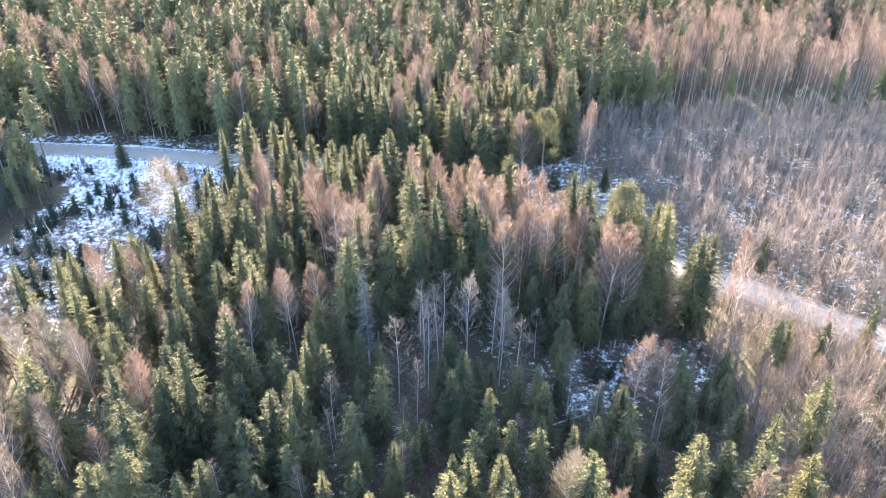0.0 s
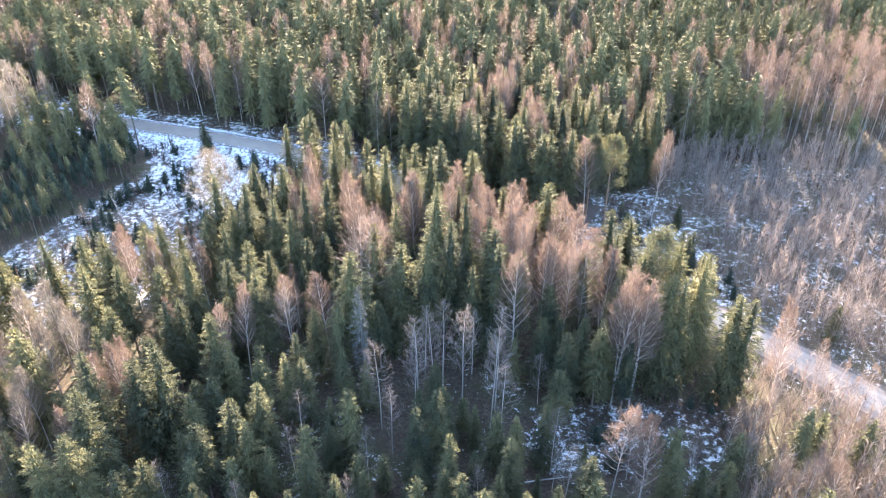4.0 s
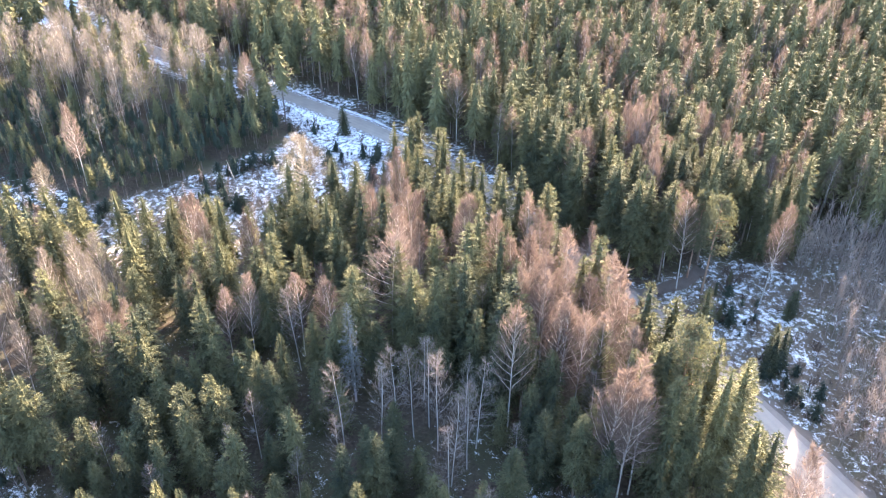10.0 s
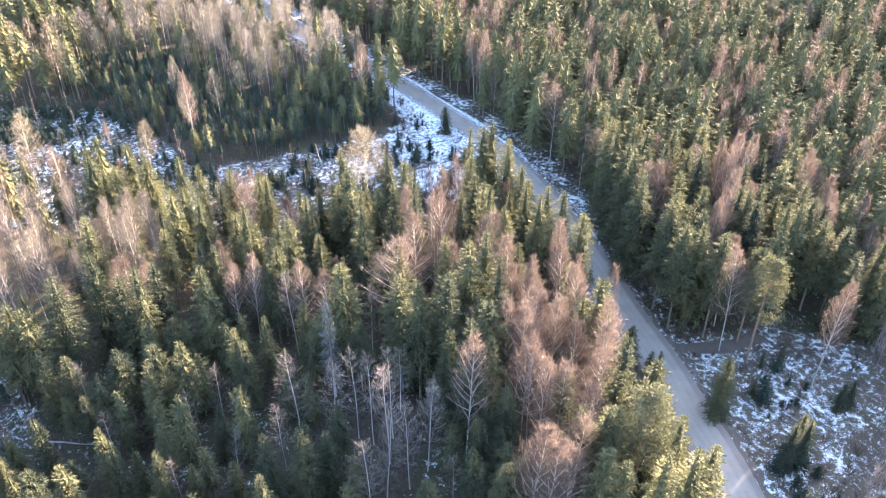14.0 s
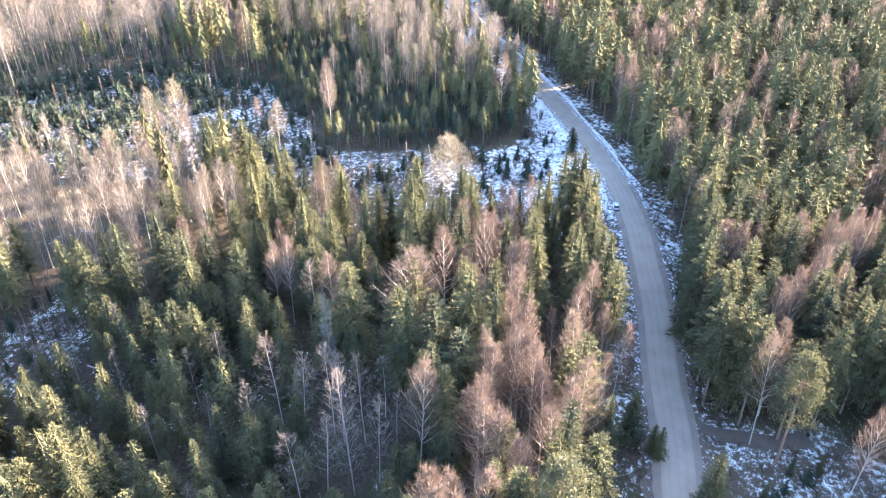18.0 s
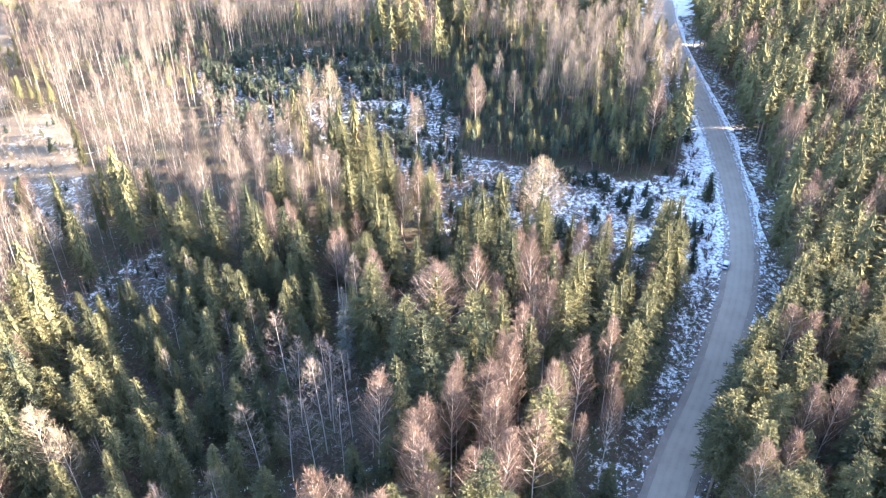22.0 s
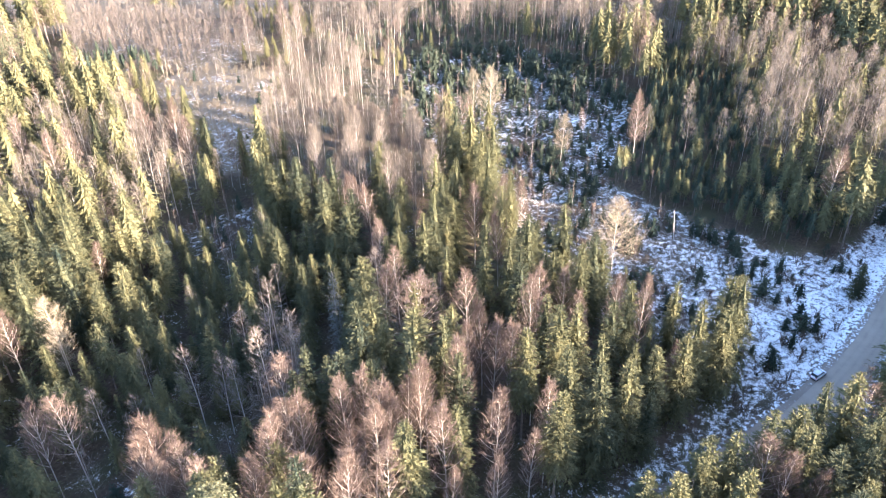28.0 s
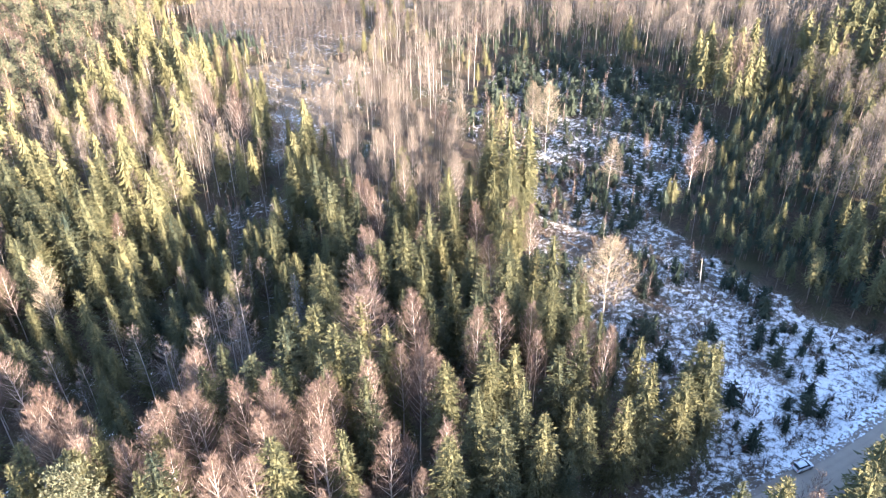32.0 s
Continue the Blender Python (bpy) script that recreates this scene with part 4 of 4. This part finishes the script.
# the stand inside the bend of the road: each tree by itself
p = scatter((-100, 62, 60, 215), 6.3, 12)
x, y = p[:, 0], p[:, 1]
south = y < np.interp(-x, [-q[0] for q in ROAD], [q[1] for q in ROAD])
keep = south & (off_line(ROAD_XY[::4], x, y) > 12) & inside(VIEW, x, y)
for zone in (CLEARING, PLANTATION, BOG, OPENING):
    keep &= ~inside(zone, x, y)
keep &= ~inside(HOLLOW, x, y) | (rw.rand(len(p)) < 0.9)
keep &= ~inside(BIRCH_GROVE, x, y) | (rw.rand(len(p)) < 0.85)
p = free(p[keep], TAKEN, 4.2)
for x, y in p:
    low = 0.62 if inside(HOLLOW, x, y) else 1.0
    h = rw.uniform(17, 28) * low
    grove = bool(inside(BIRCH_GROVE, x, y))
    grey = bool(inside(GREY_STAND, x, y) | inside(HOLLOW, x, y))
    brush = bool(inside(EAST_BRUSH, x, y))
    belt = bool(inside(BIRCH_BELT, x, y))
    if rw.rand() < (0.86 if grove else 0.33 if grey else 0.85 if brush else 0.93 if belt else 0.13):
        place_tree("birch_tree", (GREY_KINDS if grey else TAN_KINDS if belt else BIRCH_KINDS)[rw.randint(0, 3)], x, y, h * (0.62 if brush else 1), rw.uniform(0, 6.28),
                   "slender leafless grey birch standing in the shade" if grey else size_word(h) + (" leafless birch with tan crown lit by low sun" if belt else " leafless birch with white stem and pinkish twigs"),
                   "grey birches" if grey else "birches of the stand", rw.uniform(0.8, 1.0), rw.uniform(-0.04, 0.04, 2))
    else:
        place_tree("spruce_tree", SPRUCE_KINDS[rw.randint(0, 8)], x, y, h, rw.uniform(0, 6.28), size_word(h) + spruce_label, "spruces of the stand", rw.uniform(0.8, 1.1) * (0.85 if grove else 1.0))

p = scatter((-420, 260, -260, 510), 5.4, 11)
x, y = p[:, 0], p[:, 1]
road_d = off_line(ROAD_XY[::4], x, y)
south = y < np.interp(-x, [-q[0] for q in ROAD], [q[1] for q in ROAD])
keep = inside(VIEW, x, y) & (road_d > 8.0) & ~(inside(BIRCH_BELT, x, y) & (rw.rand(len(p)) < np.where(x < -100, 0.55, 0.28))) & ~(south & (x > -100) & (x < 62) & (y > 60))
for zone in (CLEARING, PLANTATION, OPENING, GLADE, GLADE_POLES, GLADE_FIRS, FIELD, EAST_CLEARING, THICKET, BOG, ROAD_END):
    keep &= ~inside(zone, x, y)
keep &= (np.hypot(x + 20, y - 150) < 215) | (rw.rand(len(p)) < 0.76)
keep &= (rw.rand(len(p)) < np.where(inside(WEST_BIRCHES, x, y), 0.85, np.where(inside(WEST_WOOD, x, y), 0.85, np.where(y < 60, 0.8, 0.93))))
p = free(p[keep], TAKEN, 3.6)
x, y = p[:, 0], p[:, 1]
lumps = np.sin(x * 0.06 + 1.0) * np.sin(y * 0.053 + 2.0) + 0.5 * np.sin(x * 0.15 + y * 0.12)
share = np.where(lumps > 0.6, 0.48, 0.21)
height = rw.uniform(19, 29, len(p)) * np.where(rw.rand(len(p)) < 0.12, 0.6, 1.0)
for zone, b in ((EAST_BRUSH, 0.85), (BIRCH_STAND, 0.95), (EDGE_BIRCHES, 0.72), (BIRCH_BELT, 1.0), (WEST_BIRCHES, 0.8), (WEST_WOOD, 0.6)):
    share[inside(zone, x, y)] = b
band = inside(WEST_WOOD, x, y) & (np.minimum(off_line(CLEARING[-6:], x, y), off_line(PLANTATION[-3:] + PLANTATION[:1], x, y)) < 34)
is_birch = (rw.rand(len(p)) < np.where(band, 0.07, share))
# the west wood is low along the clearing and rises away from it
west = inside(WEST_WOOD, x, y)
edge = np.minimum(off_line(CLEARING[-6:], x, y), off_line(PLANTATION[-3:] + PLANTATION[:1], x, y))
height[west] *= np.where(edge[west] < 34, 0.43 + 0.011 * np.clip(y[west] - 172, 0, 26), 0.95)
height[west & is_birch] = np.maximum(height[west & is_birch] * 1.05, 21)
height[west & ~is_birch & (edge > 34)] *= 0.85
height[inside(WEST_BIRCHES, x, y) & ~is_birch] *= 0.5
beyond = (x < -112) & (y < 62) & (y > -75) & (x > -260)
height[beyond & ~is_birch] *= 0.42
height[off_line(GLADE[-4:] + GLADE[:1], x, y) < 18] *= 0.7    # lower trees along the sunny edge of the glade
height[inside(EAST_BRUSH, x, y)] *= 0.62
span = off_line(FLIGHT, x, y)
is_pine = inside(PINE_WOOD, x, y) & ~is_birch & (rw.rand(len(p)) < 0.88)
forest("pine_wood", "sunlit pines with rounded pale green crowns", p[is_pine], height[is_pine], LOW_PINE, [M_PINE_BARK, M_PINE], 26, (0.95, 1.35))
is_fir = ~is_birch & ~is_pine
woods = "dense spruce forest with dark green crowns and bare lower stems"
bare = "leafless birches with white stems and reddish twigs"
tan = inside(WEST_WOOD, x, y) | inside(BIRCH_BELT, x, y) | inside(WEST_BIRCHES, x, y) | inside(EDGE_BIRCHES, x, y)
single = ((np.hypot(x - 5, y - 208) < 38) | (np.hypot(x - 8, y - 55) < 22)) & ~inside(EAST_BRUSH, x, y) & ~is_pine
for (tx, ty), h, b, warm in zip(p[single], height[single], is_birch[single], tan[single]):
    if b:
        place_tree("birch_tree", (TAN_KINDS if warm else BIRCH_KINDS)[rw.randint(0, 3)], tx, ty, h, rw.uniform(0, 6.28), size_word(h) + " leafless birch with white stem and pinkish twigs", "birches of the stand", rw.uniform(0.8, 1.05), rw.uniform(-0.04, 0.04, 2))
    else:
        place_tree("spruce_tree", SPRUCE_KINDS[rw.randint(0, 8)], tx, ty, h, rw.uniform(0, 6.28), size_word(h) + spruce_label, "spruces of the stand", rw.uniform(0.8, 1.1))
for zone, firs, birches in ((~single & (span < 165), MID_SPRUCE, MID_BIRCH), (~single & (span >= 165) & (span < 290), BACK_SPRUCE, BACK_BIRCH), (~single & (span >= 290), FAR_SPRUCE, FAR_BIRCH)):
    forest("spruce_forest", woods, p[zone & is_fir], height[zone & is_fir], firs, [M_SPRUCE_BARK, M_SPRUCE], 21, (0.95, 1.3) if firs is MID_SPRUCE else (1.0, 1.4))
    forest("birch_wood", bare, p[zone & is_birch & ~tan], height[zone & is_birch & ~tan], birches, [M_BIRCH, M_TWIG], 23)
    forest("birch_wood", "leafless birches with pale stems and tan sunlit twigs", p[zone & is_birch & tan], height[zone & is_birch & tan], WIDE_BIRCH if firs is BACK_SPRUCE else birches, [M_BIRCH, M_TAN], 24)

p = scatter((-52, 58, 44, 138), 5.9, 27)
p = free(p[inside(HOLLOW, p[:, 0], p[:, 1]) & ~inside(OPENING, p[:, 0], p[:, 1]) & ~inside(BOG, p[:, 0], p[:, 1])], TAKEN, 3.3)
forest("spruce_forest", "lower dark spruces filling the shaded hollow", p, rw.uniform(10, 18.5, len(p)), MID_SPRUCE, [M_SPRUCE_BARK, M_SPRUCE], 28, (1.05, 1.35))
p = scatter((-240, -105, 125, 225), 3.4, 29)
x, y = p[:, 0], p[:, 1]
edge = np.minimum(off_line(CLEARING[-6:], x, y), off_line(PLANTATION[-3:] + PLANTATION[:1], x, y))
p = p[inside(WEST_WOOD, x, y) & (rw.rand(len(p)) < 0.8) & (edge < 38) & (off_line(ROAD_XY[::4], x, y) > 8)]
# the edge band's shade is put into the needle colour, darker than M_SPRUCE
forest("spruce_thicket", "dense wall of half-grown spruces behind the clearing, needles darkened for shade", p, rw.uniform(5, 11, len(p)), FAR_SPRUCE, [M_SPRUCE_BARK, M_YOUNG], 30, (1.0, 1.4))
p = scatter((-262, -165, 0, 130), 4.6, 58)
p = p[inside(WEST_BIRCHES, p[:, 0], p[:, 1])]
forest("spruce_thicket", "low dark spruces under the tall birches", p, rw.uniform(4, 9.5, len(p)), FAR_SPRUCE, [M_SPRUCE_BARK, M_YOUNG], 59, (1.0, 1.4))
p = scatter((40, 240, 20, 260), 2.0, 31)
p = p[(inside(THICKET, p[:, 0], p[:, 1]) | inside(EAST_BRUSH, p[:, 0], p[:, 1]) & (np.sin(p[:, 0] * 0.5) * np.sin(p[:, 1] * 0.4) > -0.5)) & (off_line(ROAD[2:8], p[:, 0], p[:, 1]) > 7.5) & inside(VIEW, p[:, 0], p[:, 1])]
p = p[np.sin(p[:, 0] * 0.21 + 0.5) * np.sin(p[:, 1] * 0.17) < 0.62]
forest("sapling_thicket", "dense thicket of leafless reddish saplings", p, rw.uniform(6, 13, len(p)), SAPLING, [M_GREYTWIG, M_ROD], 32)
p = scatter((-230, -60, 20, 230), 3.3, 33)
p = p[inside(PLANTATION, p[:, 0], p[:, 1]) & (np.sin(p[:, 0] * 0.3) * np.sin(p[:, 1] * 0.23 + 1) < 0.45)]
p = p[(off_line(CLEARING[-6:] + CLEARING[:4], p[:, 0], p[:, 1]) > 26) | (rw.rand(len(p)) < 0.85)]
low = np.clip(off_line(CLEARING[-6:] + CLEARING[:4], p[:, 0], p[:, 1]) / 40, 0.65, 1.0)
forest("young_spruces", "dense plantation of young dark green spruces", p, (1.8 + 5.5 * rw.rand(len(p)) ** 1.4) * low, YOUNG, [M_SPRUCE_BARK, M_YOUNG], 34)
p = scatter((-222, -60, 20, 230), 9.0, 35)
p = p[inside(PLANTATION, p[:, 0], p[:, 1]) | inside(CLEARING, p[:, 0], p[:, 1]) & (p[:, 1] < 165)]
forest("thin_birches", "scattered thin leafless birch saplings", p, rw.uniform(5, 11, len(p)), SAPLING, [M_BIRCH, M_TWIG], 36, (0.6, 0.9))
p = scatter((-150, -60, -60, 45), 6.5, 61)
p = p[inside(GLADE, p[:, 0], p[:, 1])]
p = p[rw.rand(len(p)) < 0.4]
forest("young_spruces", "small dark spruces dotted over the sunny glade", p, rw.uniform(1.5, 5, len(p)), YOUNG, [M_SPRUCE_BARK, M_YOUNG], 62, (0.8, 1.1))
p = scatter((-160, -60, -75, 50), 5.0, 37)
p = p[inside(GLADE, p[:, 0], p[:, 1])]
p = p[rw.rand(len(p)) < 0.5]
forest("thin_birches", "thin leafless saplings in the sunny glade", p, rw.uniform(4, 12, len(p)), SAPLING, [M_BIRCH, M_PALE], 38)
p = scatter((-260, -85, -190, 0), 2.7, 45)
p = p[(inside(GLADE_POLES, p[:, 0], p[:, 1]) | inside(FIELD, p[:, 0], p[:, 1]) & (rw.rand(len(p)) < 0.3)) & ~inside(GLADE_FIRS, p[:, 0], p[:, 1])]
p = p[rw.rand(len(p)) < 0.75]
forest("thin_birches", "dense pale leafless pole-stage birches beyond the glade", p, rw.uniform(8, 14, len(p)), SAPLING, [M_GREYTWIG, M_TAN], 46, (0.9, 1.3))
p = scatter((-150, -85, -100, -40), 4.2, 47)
p = p[inside(GLADE_FIRS, p[:, 0], p[:, 1])]
forest("young_spruces", "group of half-grown dark spruces beside the glade", p, rw.uniform(4, 10, len(p)), BACK_SPRUCE, [M_SPRUCE_BARK, M_YOUNG], 48, (1.0, 1.4))
p = scatter((-150, -60, -75, 45), 2.4, 49)
p = p[inside(GLADE, p[:, 0], p[:, 1])]
p = p[rw.rand(len(p)) < 0.3]
forest("shrubs", "low leafless shrubs in the sunny glade", p, 0.8 + 2.5 * rw.rand(len(p)) ** 1.6, BUSH, [M_BRUSH, M_PALE], 50)
p = scatter((-68, -24, 48, 78), 3.0, 55)
p = p[inside(OPENING, p[:, 0], p[:, 1])]
forest("thin_birches", "thin leafless saplings in a snowy gap of the forest", p[::2], rw.uniform(4, 10, len(p[::2])), SAPLING, [M_BIRCH, M_TWIG], 56)
forest("young_spruces", "half-grown dark spruces in a snowy gap of the forest", p[1::4], rw.uniform(3, 8, len(p[1::4])), BACK_SPRUCE, [M_SPRUCE_BARK, M_YOUNG], 57, (1.0, 1.5))
# shrubs along the road and in the openings
p = scatter((-150, 110, 85, 245), 2.6, 41)
x, y = p[:, 0], p[:, 1]
d = off_line(ROAD_XY[::4], x, y)
open_ground = inside(EAST_CLEARING, x, y) | inside(BOG, x, y) | inside(CLEARING, x, y)
chance = (off_line([(q.x, q.y) for q in TRACK], x, y) > 3) * (np.where(inside(CLEARING, x, y), 0.5, 0) + np.where(open_ground & ~inside(CLEARING, x, y), 0.55, np.where((d > 7.5) & (d < 20) & (x > -64), np.where(d < 14, 0.35, 0.45), 0.0) * ~open_ground))
p = p[(rw.rand(len(p)) < chance) & (d > 7)]
forest("shrubs", "low leafless shrubs poking through the snow", p, 0.8 + 2.8 * rw.rand(len(p)) ** 1.6, BUSH, [M_BRUSH, M_BRUSH], 42)

# ---- young spruces of the clearings ----
YOUNG_KINDS = []
for k in range(3):
    t, c = spruce_shape(400 + k, 4, 1.7, 0.02, 9, 7, 6, 0.8, 0.5)
    YOUNG_KINDS.append((4, mesh_of("trunk", *t, [M_SPRUCE_BARK]), mesh_of("crown", *c, [M_YOUNG])))
ry = np.random.RandomState(17)
p = scatter((-150, 90, 90, 240), 3.6, 43)
x, y = p[:, 0], p[:, 1]
lump = np.sin(x * 0.19 + 0.7) * np.sin(y * 0.16 + 2.1)
ok = (inside(CLEARING, x, y) & ((lump > -0.05) | (off_line([(-67, 148), (-58, 170), (-60, 192)], x, y) < 12))) | (inside(EAST_CLEARING, x, y) & (lump > 0.35)) | (inside(BOG, x, y) & (lump > 0.2))
p = p[ok & (off_line(ROAD_XY[::4], x, y) > 9) & (ry.rand(len(p)) < 0.9)]
for x, y in p:
    place_tree("young_spruce", YOUNG_KINDS[ry.randint(0, 3)], x, y, 0.8 + 5.4 * ry.rand() ** 2.0, ry.uniform(0, 6.28), "young dark green spruce growing in the snowy clearing", "young spruces of the clearing", ry.uniform(0.75, 1.1))
for x, y, h in EAST_YOUNG:
    place_tree("young_spruce", SPRUCE_KINDS[4 if h > 4 else 0], x, y, h * 1.45, ry.uniform(0, 6.28), "bushy green young spruce beside the road clearing", "young spruces of the clearing", 1.05)

# ---- wood on the ground ----
def log(name, a, b, thick, label):
    """A fallen or leaning stem with broken stubs."""
    r = np.random.RandomState(int(abs(a[0] * 7 + a[1])))
    a, b = np.array(a, float), np.array(b, float)
    sh = Shape()
    pts = [a + (b - a) * u + r.normal(size=3) * 0.05 * (0 < u < 1) for u in (0, 0.3, 0.6, 0.85, 1)]
    sh.put(*tube(pts, [thick, 0.85 * thick, 0.65 * thick, 0.4 * thick, 0.2 * thick], 7))
    ob = tagged(new(name, mesh_of(name, *sh.arrays(), [M_LOG], smooth=True)), label, "log")
    stubs = Shape()
    for k in range(9):
        c = a + (b - a) * r.uniform(0.3, 0.97)
        e = np.array([*r.normal(size=2), abs(r.normal()) * 0.9 + 0.2]) * 0.45
        stubs.put(*tube([c, c + e], [0.035, 0.012], 3))
    part("branch_stubs", mesh_of("branch_stubs", *stubs.arrays(), [M_LOG]), ob)
    return ob


log("fallen_log", (-110.5, 159.3, 0.1), (-98.2, 167.0, 0.15), 0.2, "long grey fallen log lying on the snow")
log("fallen_log", (-89.1, 173.9, 0.1), (-83.5, 180.5, 0.2), 0.18, "grey fallen log lying on the snow")
log("leaning_stem", (-100.4, 169.5, -0.3), (-101.5, 168.0, 8.5), 0.16, "broken pale birch stem standing in the clearing")
log("leaning_stem", (-91.5, 171.5, -0.2), (-95.5, 169.5, 5.5), 0.14, "broken pale birch stem leaning over the snow")
log("fallen_log", (16.0, 103.0, 0.1), (27.0, 107.5, 0.2), 0.18, "grey fallen log in the wet hollow")
log("fallen_log", (-37.0, 74.5, 0.1), (-30.0, 82.0, 0.3), 0.18, "pale fallen stem on the dark forest floor")

rs = np.random.RandomState(51)
slash = Shape()
p = scatter((-150, -55, 100, 228), 1.5, 52)
p = p[inside(CLEARING, p[:, 0], p[:, 1]) & (off_line(ROAD_XY[::4], p[:, 0], p[:, 1]) > 7.5)]
for x, y in p[rs.rand(len(p)) < 0.9]:
    a = rs.uniform(0, 6.28)
    z = float(wave(x, y)) * 0.5 - 0.2
    for k in range(rs.randint(1, 4)):
        a2 = a + rs.uniform(-0.6, 0.6)
        ln = rs.uniform(0.5, 2.2)
        c = np.array([x, y, 0.0]) + rs.uniform(-0.4, 0.4, 3) * (1, 1, 0)
        c[2] = z
        e = c + np.array([math.cos(a2) * ln, math.sin(a2) * ln, rs.uniform(0.05, 0.5)])
        slash.put(*tube([c, e], [rs.uniform(0.03, 0.09), 0.02], 3))
tagged(new("felling_debris", mesh_of("felling_debris", *slash.arrays(), [M_GREYTWIG])), "dark sticks and felling debris strewn over the snow", "debris", kind="stuff")

# ---- the parked car ----
def loft(rings):
    """Quads between rings of equal length, closed at both ends."""
    bm = bmesh.new()
    rows = [[bm.verts.new(q) for q in ring] for ring in rings]
    n = len(rows[0])
    for a, b in zip(rows, rows[1:]):
        for k in range(n):
            bm.faces.new((a[k], a[(k + 1) % n], b[(k + 1) % n], b[k]))
    bm.faces.new(rows[0][::-1])
    bm.faces.new(rows[-1])
    bmesh.ops.recalc_face_normals(bm, faces=bm.faces)
    return bm


def car_ring(x, half, low, high, crown=0.06):
    """A cross-section of the body with rounded shoulders."""
    return [(x, -half * 0.92, low), (x, -half, low + 0.18), (x, -half, high - 0.14), (x, -half * 0.86, high), (x, 0, high + crown),
            (x, half * 0.86, high), (x, half, high - 0.14), (x, half, low + 0.18), (x, half * 0.92, low)]


def box_bm(x0, x1, y0, y1, z0, z1, bevel=0.02):
    bm = bmesh.new()
    bmesh.ops.create_cube(bm, size=1.0, matrix=Matrix.LocRotScale(((x0 + x1) / 2, (y0 + y1) / 2, (z0 + z1) / 2), None, (x1 - x0, y1 - y0, z1 - z0)))
    bmesh.ops.bevel(bm, geom=bm.edges[:], offset=bevel, segments=2, affect="EDGES")
    return bm


def disc(radius, width, segments=20, bevel=0.03):
    bm = bmesh.new()
    bmesh.ops.create_cone(bm, cap_ends=True, segments=segments, radius1=radius, radius2=radius, depth=width, matrix=Matrix.Rotation(radians(90), 4, "X"))
    bmesh.ops.bevel(bm, geom=[e for e in bm.edges if len(e.link_faces) == 2 and e.calc_face_angle(0) > 1.0], offset=bevel, segments=2, affect="EDGES")
    return bm


def build_car(x, y, z, heading):
    root = new("car")
    root.matrix_basis = pose(x, y, z, 0, 0, heading)
    body = part("body", bm_mesh("body", loft([car_ring(-1.98, 0.66, 0.42, 0.72), car_ring(-1.86, 0.80, 0.28, 0.90), car_ring(-1.2, 0.85, 0.22, 0.95), car_ring(0.4, 0.86, 0.22, 0.94),
                                             car_ring(1.2, 0.84, 0.22, 0.86), car_ring(1.75, 0.78, 0.26, 0.74), car_ring(1.95, 0.62, 0.38, 0.62)]), M_PAINT, True), root)
    part("cabin", bm_mesh("cabin", loft([car_ring(-1.80, 0.70, 0.88, 0.98, 0.02), car_ring(-1.45, 0.72, 0.88, 1.36, 0.03), car_ring(-0.9, 0.72, 0.88, 1.45, 0.03), car_ring(0.0, 0.72, 0.88, 1.45, 0.03),
                                         car_ring(0.45, 0.72, 0.88, 1.36, 0.03), car_ring(1.05, 0.70, 0.84, 0.92, 0.02)]), M_GLASS, True), root, "dark tinted windows")
    part("roof", bm_mesh("roof", loft([car_ring(-1.46, 0.60, 1.28, 1.41, 0.03), car_ring(-0.9, 0.66, 1.36, 1.48, 0.03), car_ring(0.05, 0.66, 1.36, 1.48, 0.03), car_ring(0.42, 0.60, 1.27, 1.40, 0.03)]), M_PAINT, True), root)
    tyre = bm_mesh("tyre", disc(0.31, 0.19), M_TYRE, True)
    rim = bm_mesh("rim", disc(0.19, 0.21, 14, 0.02), M_RIM, True)
    for wx in (-1.25, 1.25):
        for wy in (-0.76, 0.76):
            wheel = part("wheel", tyre, root)
            wheel.location = (wx, wy, 0.31)
            part("rim", rim, wheel)
    for sg in (-1, 1):
        part("headlight", bm_mesh("headlight", box_bm(1.70, 1.90, sg * 0.58 - 0.14, sg * 0.58 + 0.14, 0.56, 0.70), M_CLEAR), root)
        part("tail_light", bm_mesh("tail_light", box_bm(-1.97, -1.84, sg * 0.66 - 0.09, sg * 0.66 + 0.09, 0.66, 0.90), M_RED), root)
        part("wing_mirror", bm_mesh("wing_mirror", box_bm(0.55, 0.70, sg * 0.90 - 0.09, sg * 0.90 + 0.09, 0.92, 1.04, 0.03), M_TRIM), root)
        part("side_pillar", bm_mesh("side_pillar", box_bm(-0.42, -0.34, sg * 0.71 - 0.03, sg * 0.71 + 0.03, 0.90, 1.38, 0.01), M_PAINT), root)
    part("front_bumper", bm_mesh("front_bumper", box_bm(1.80, 2.00, -0.62, 0.62, 0.30, 0.46, 0.05), M_TRIM), root)
    part("rear_bumper", bm_mesh("rear_bumper", box_bm(-2.03, -1.86, -0.66, 0.66, 0.32, 0.48, 0.05), M_TRIM), root)
    part("number_plate", bm_mesh("number_plate", box_bm(-2.05, -2.02, -0.24, 0.24, 0.52, 0.62, 0.004), M_CLEAR), root)
    return tagged(root, "small white hatchback parked on the gravel road's edge", "car")


build_car(-63.6, 212.0, 0.0, 157.0)
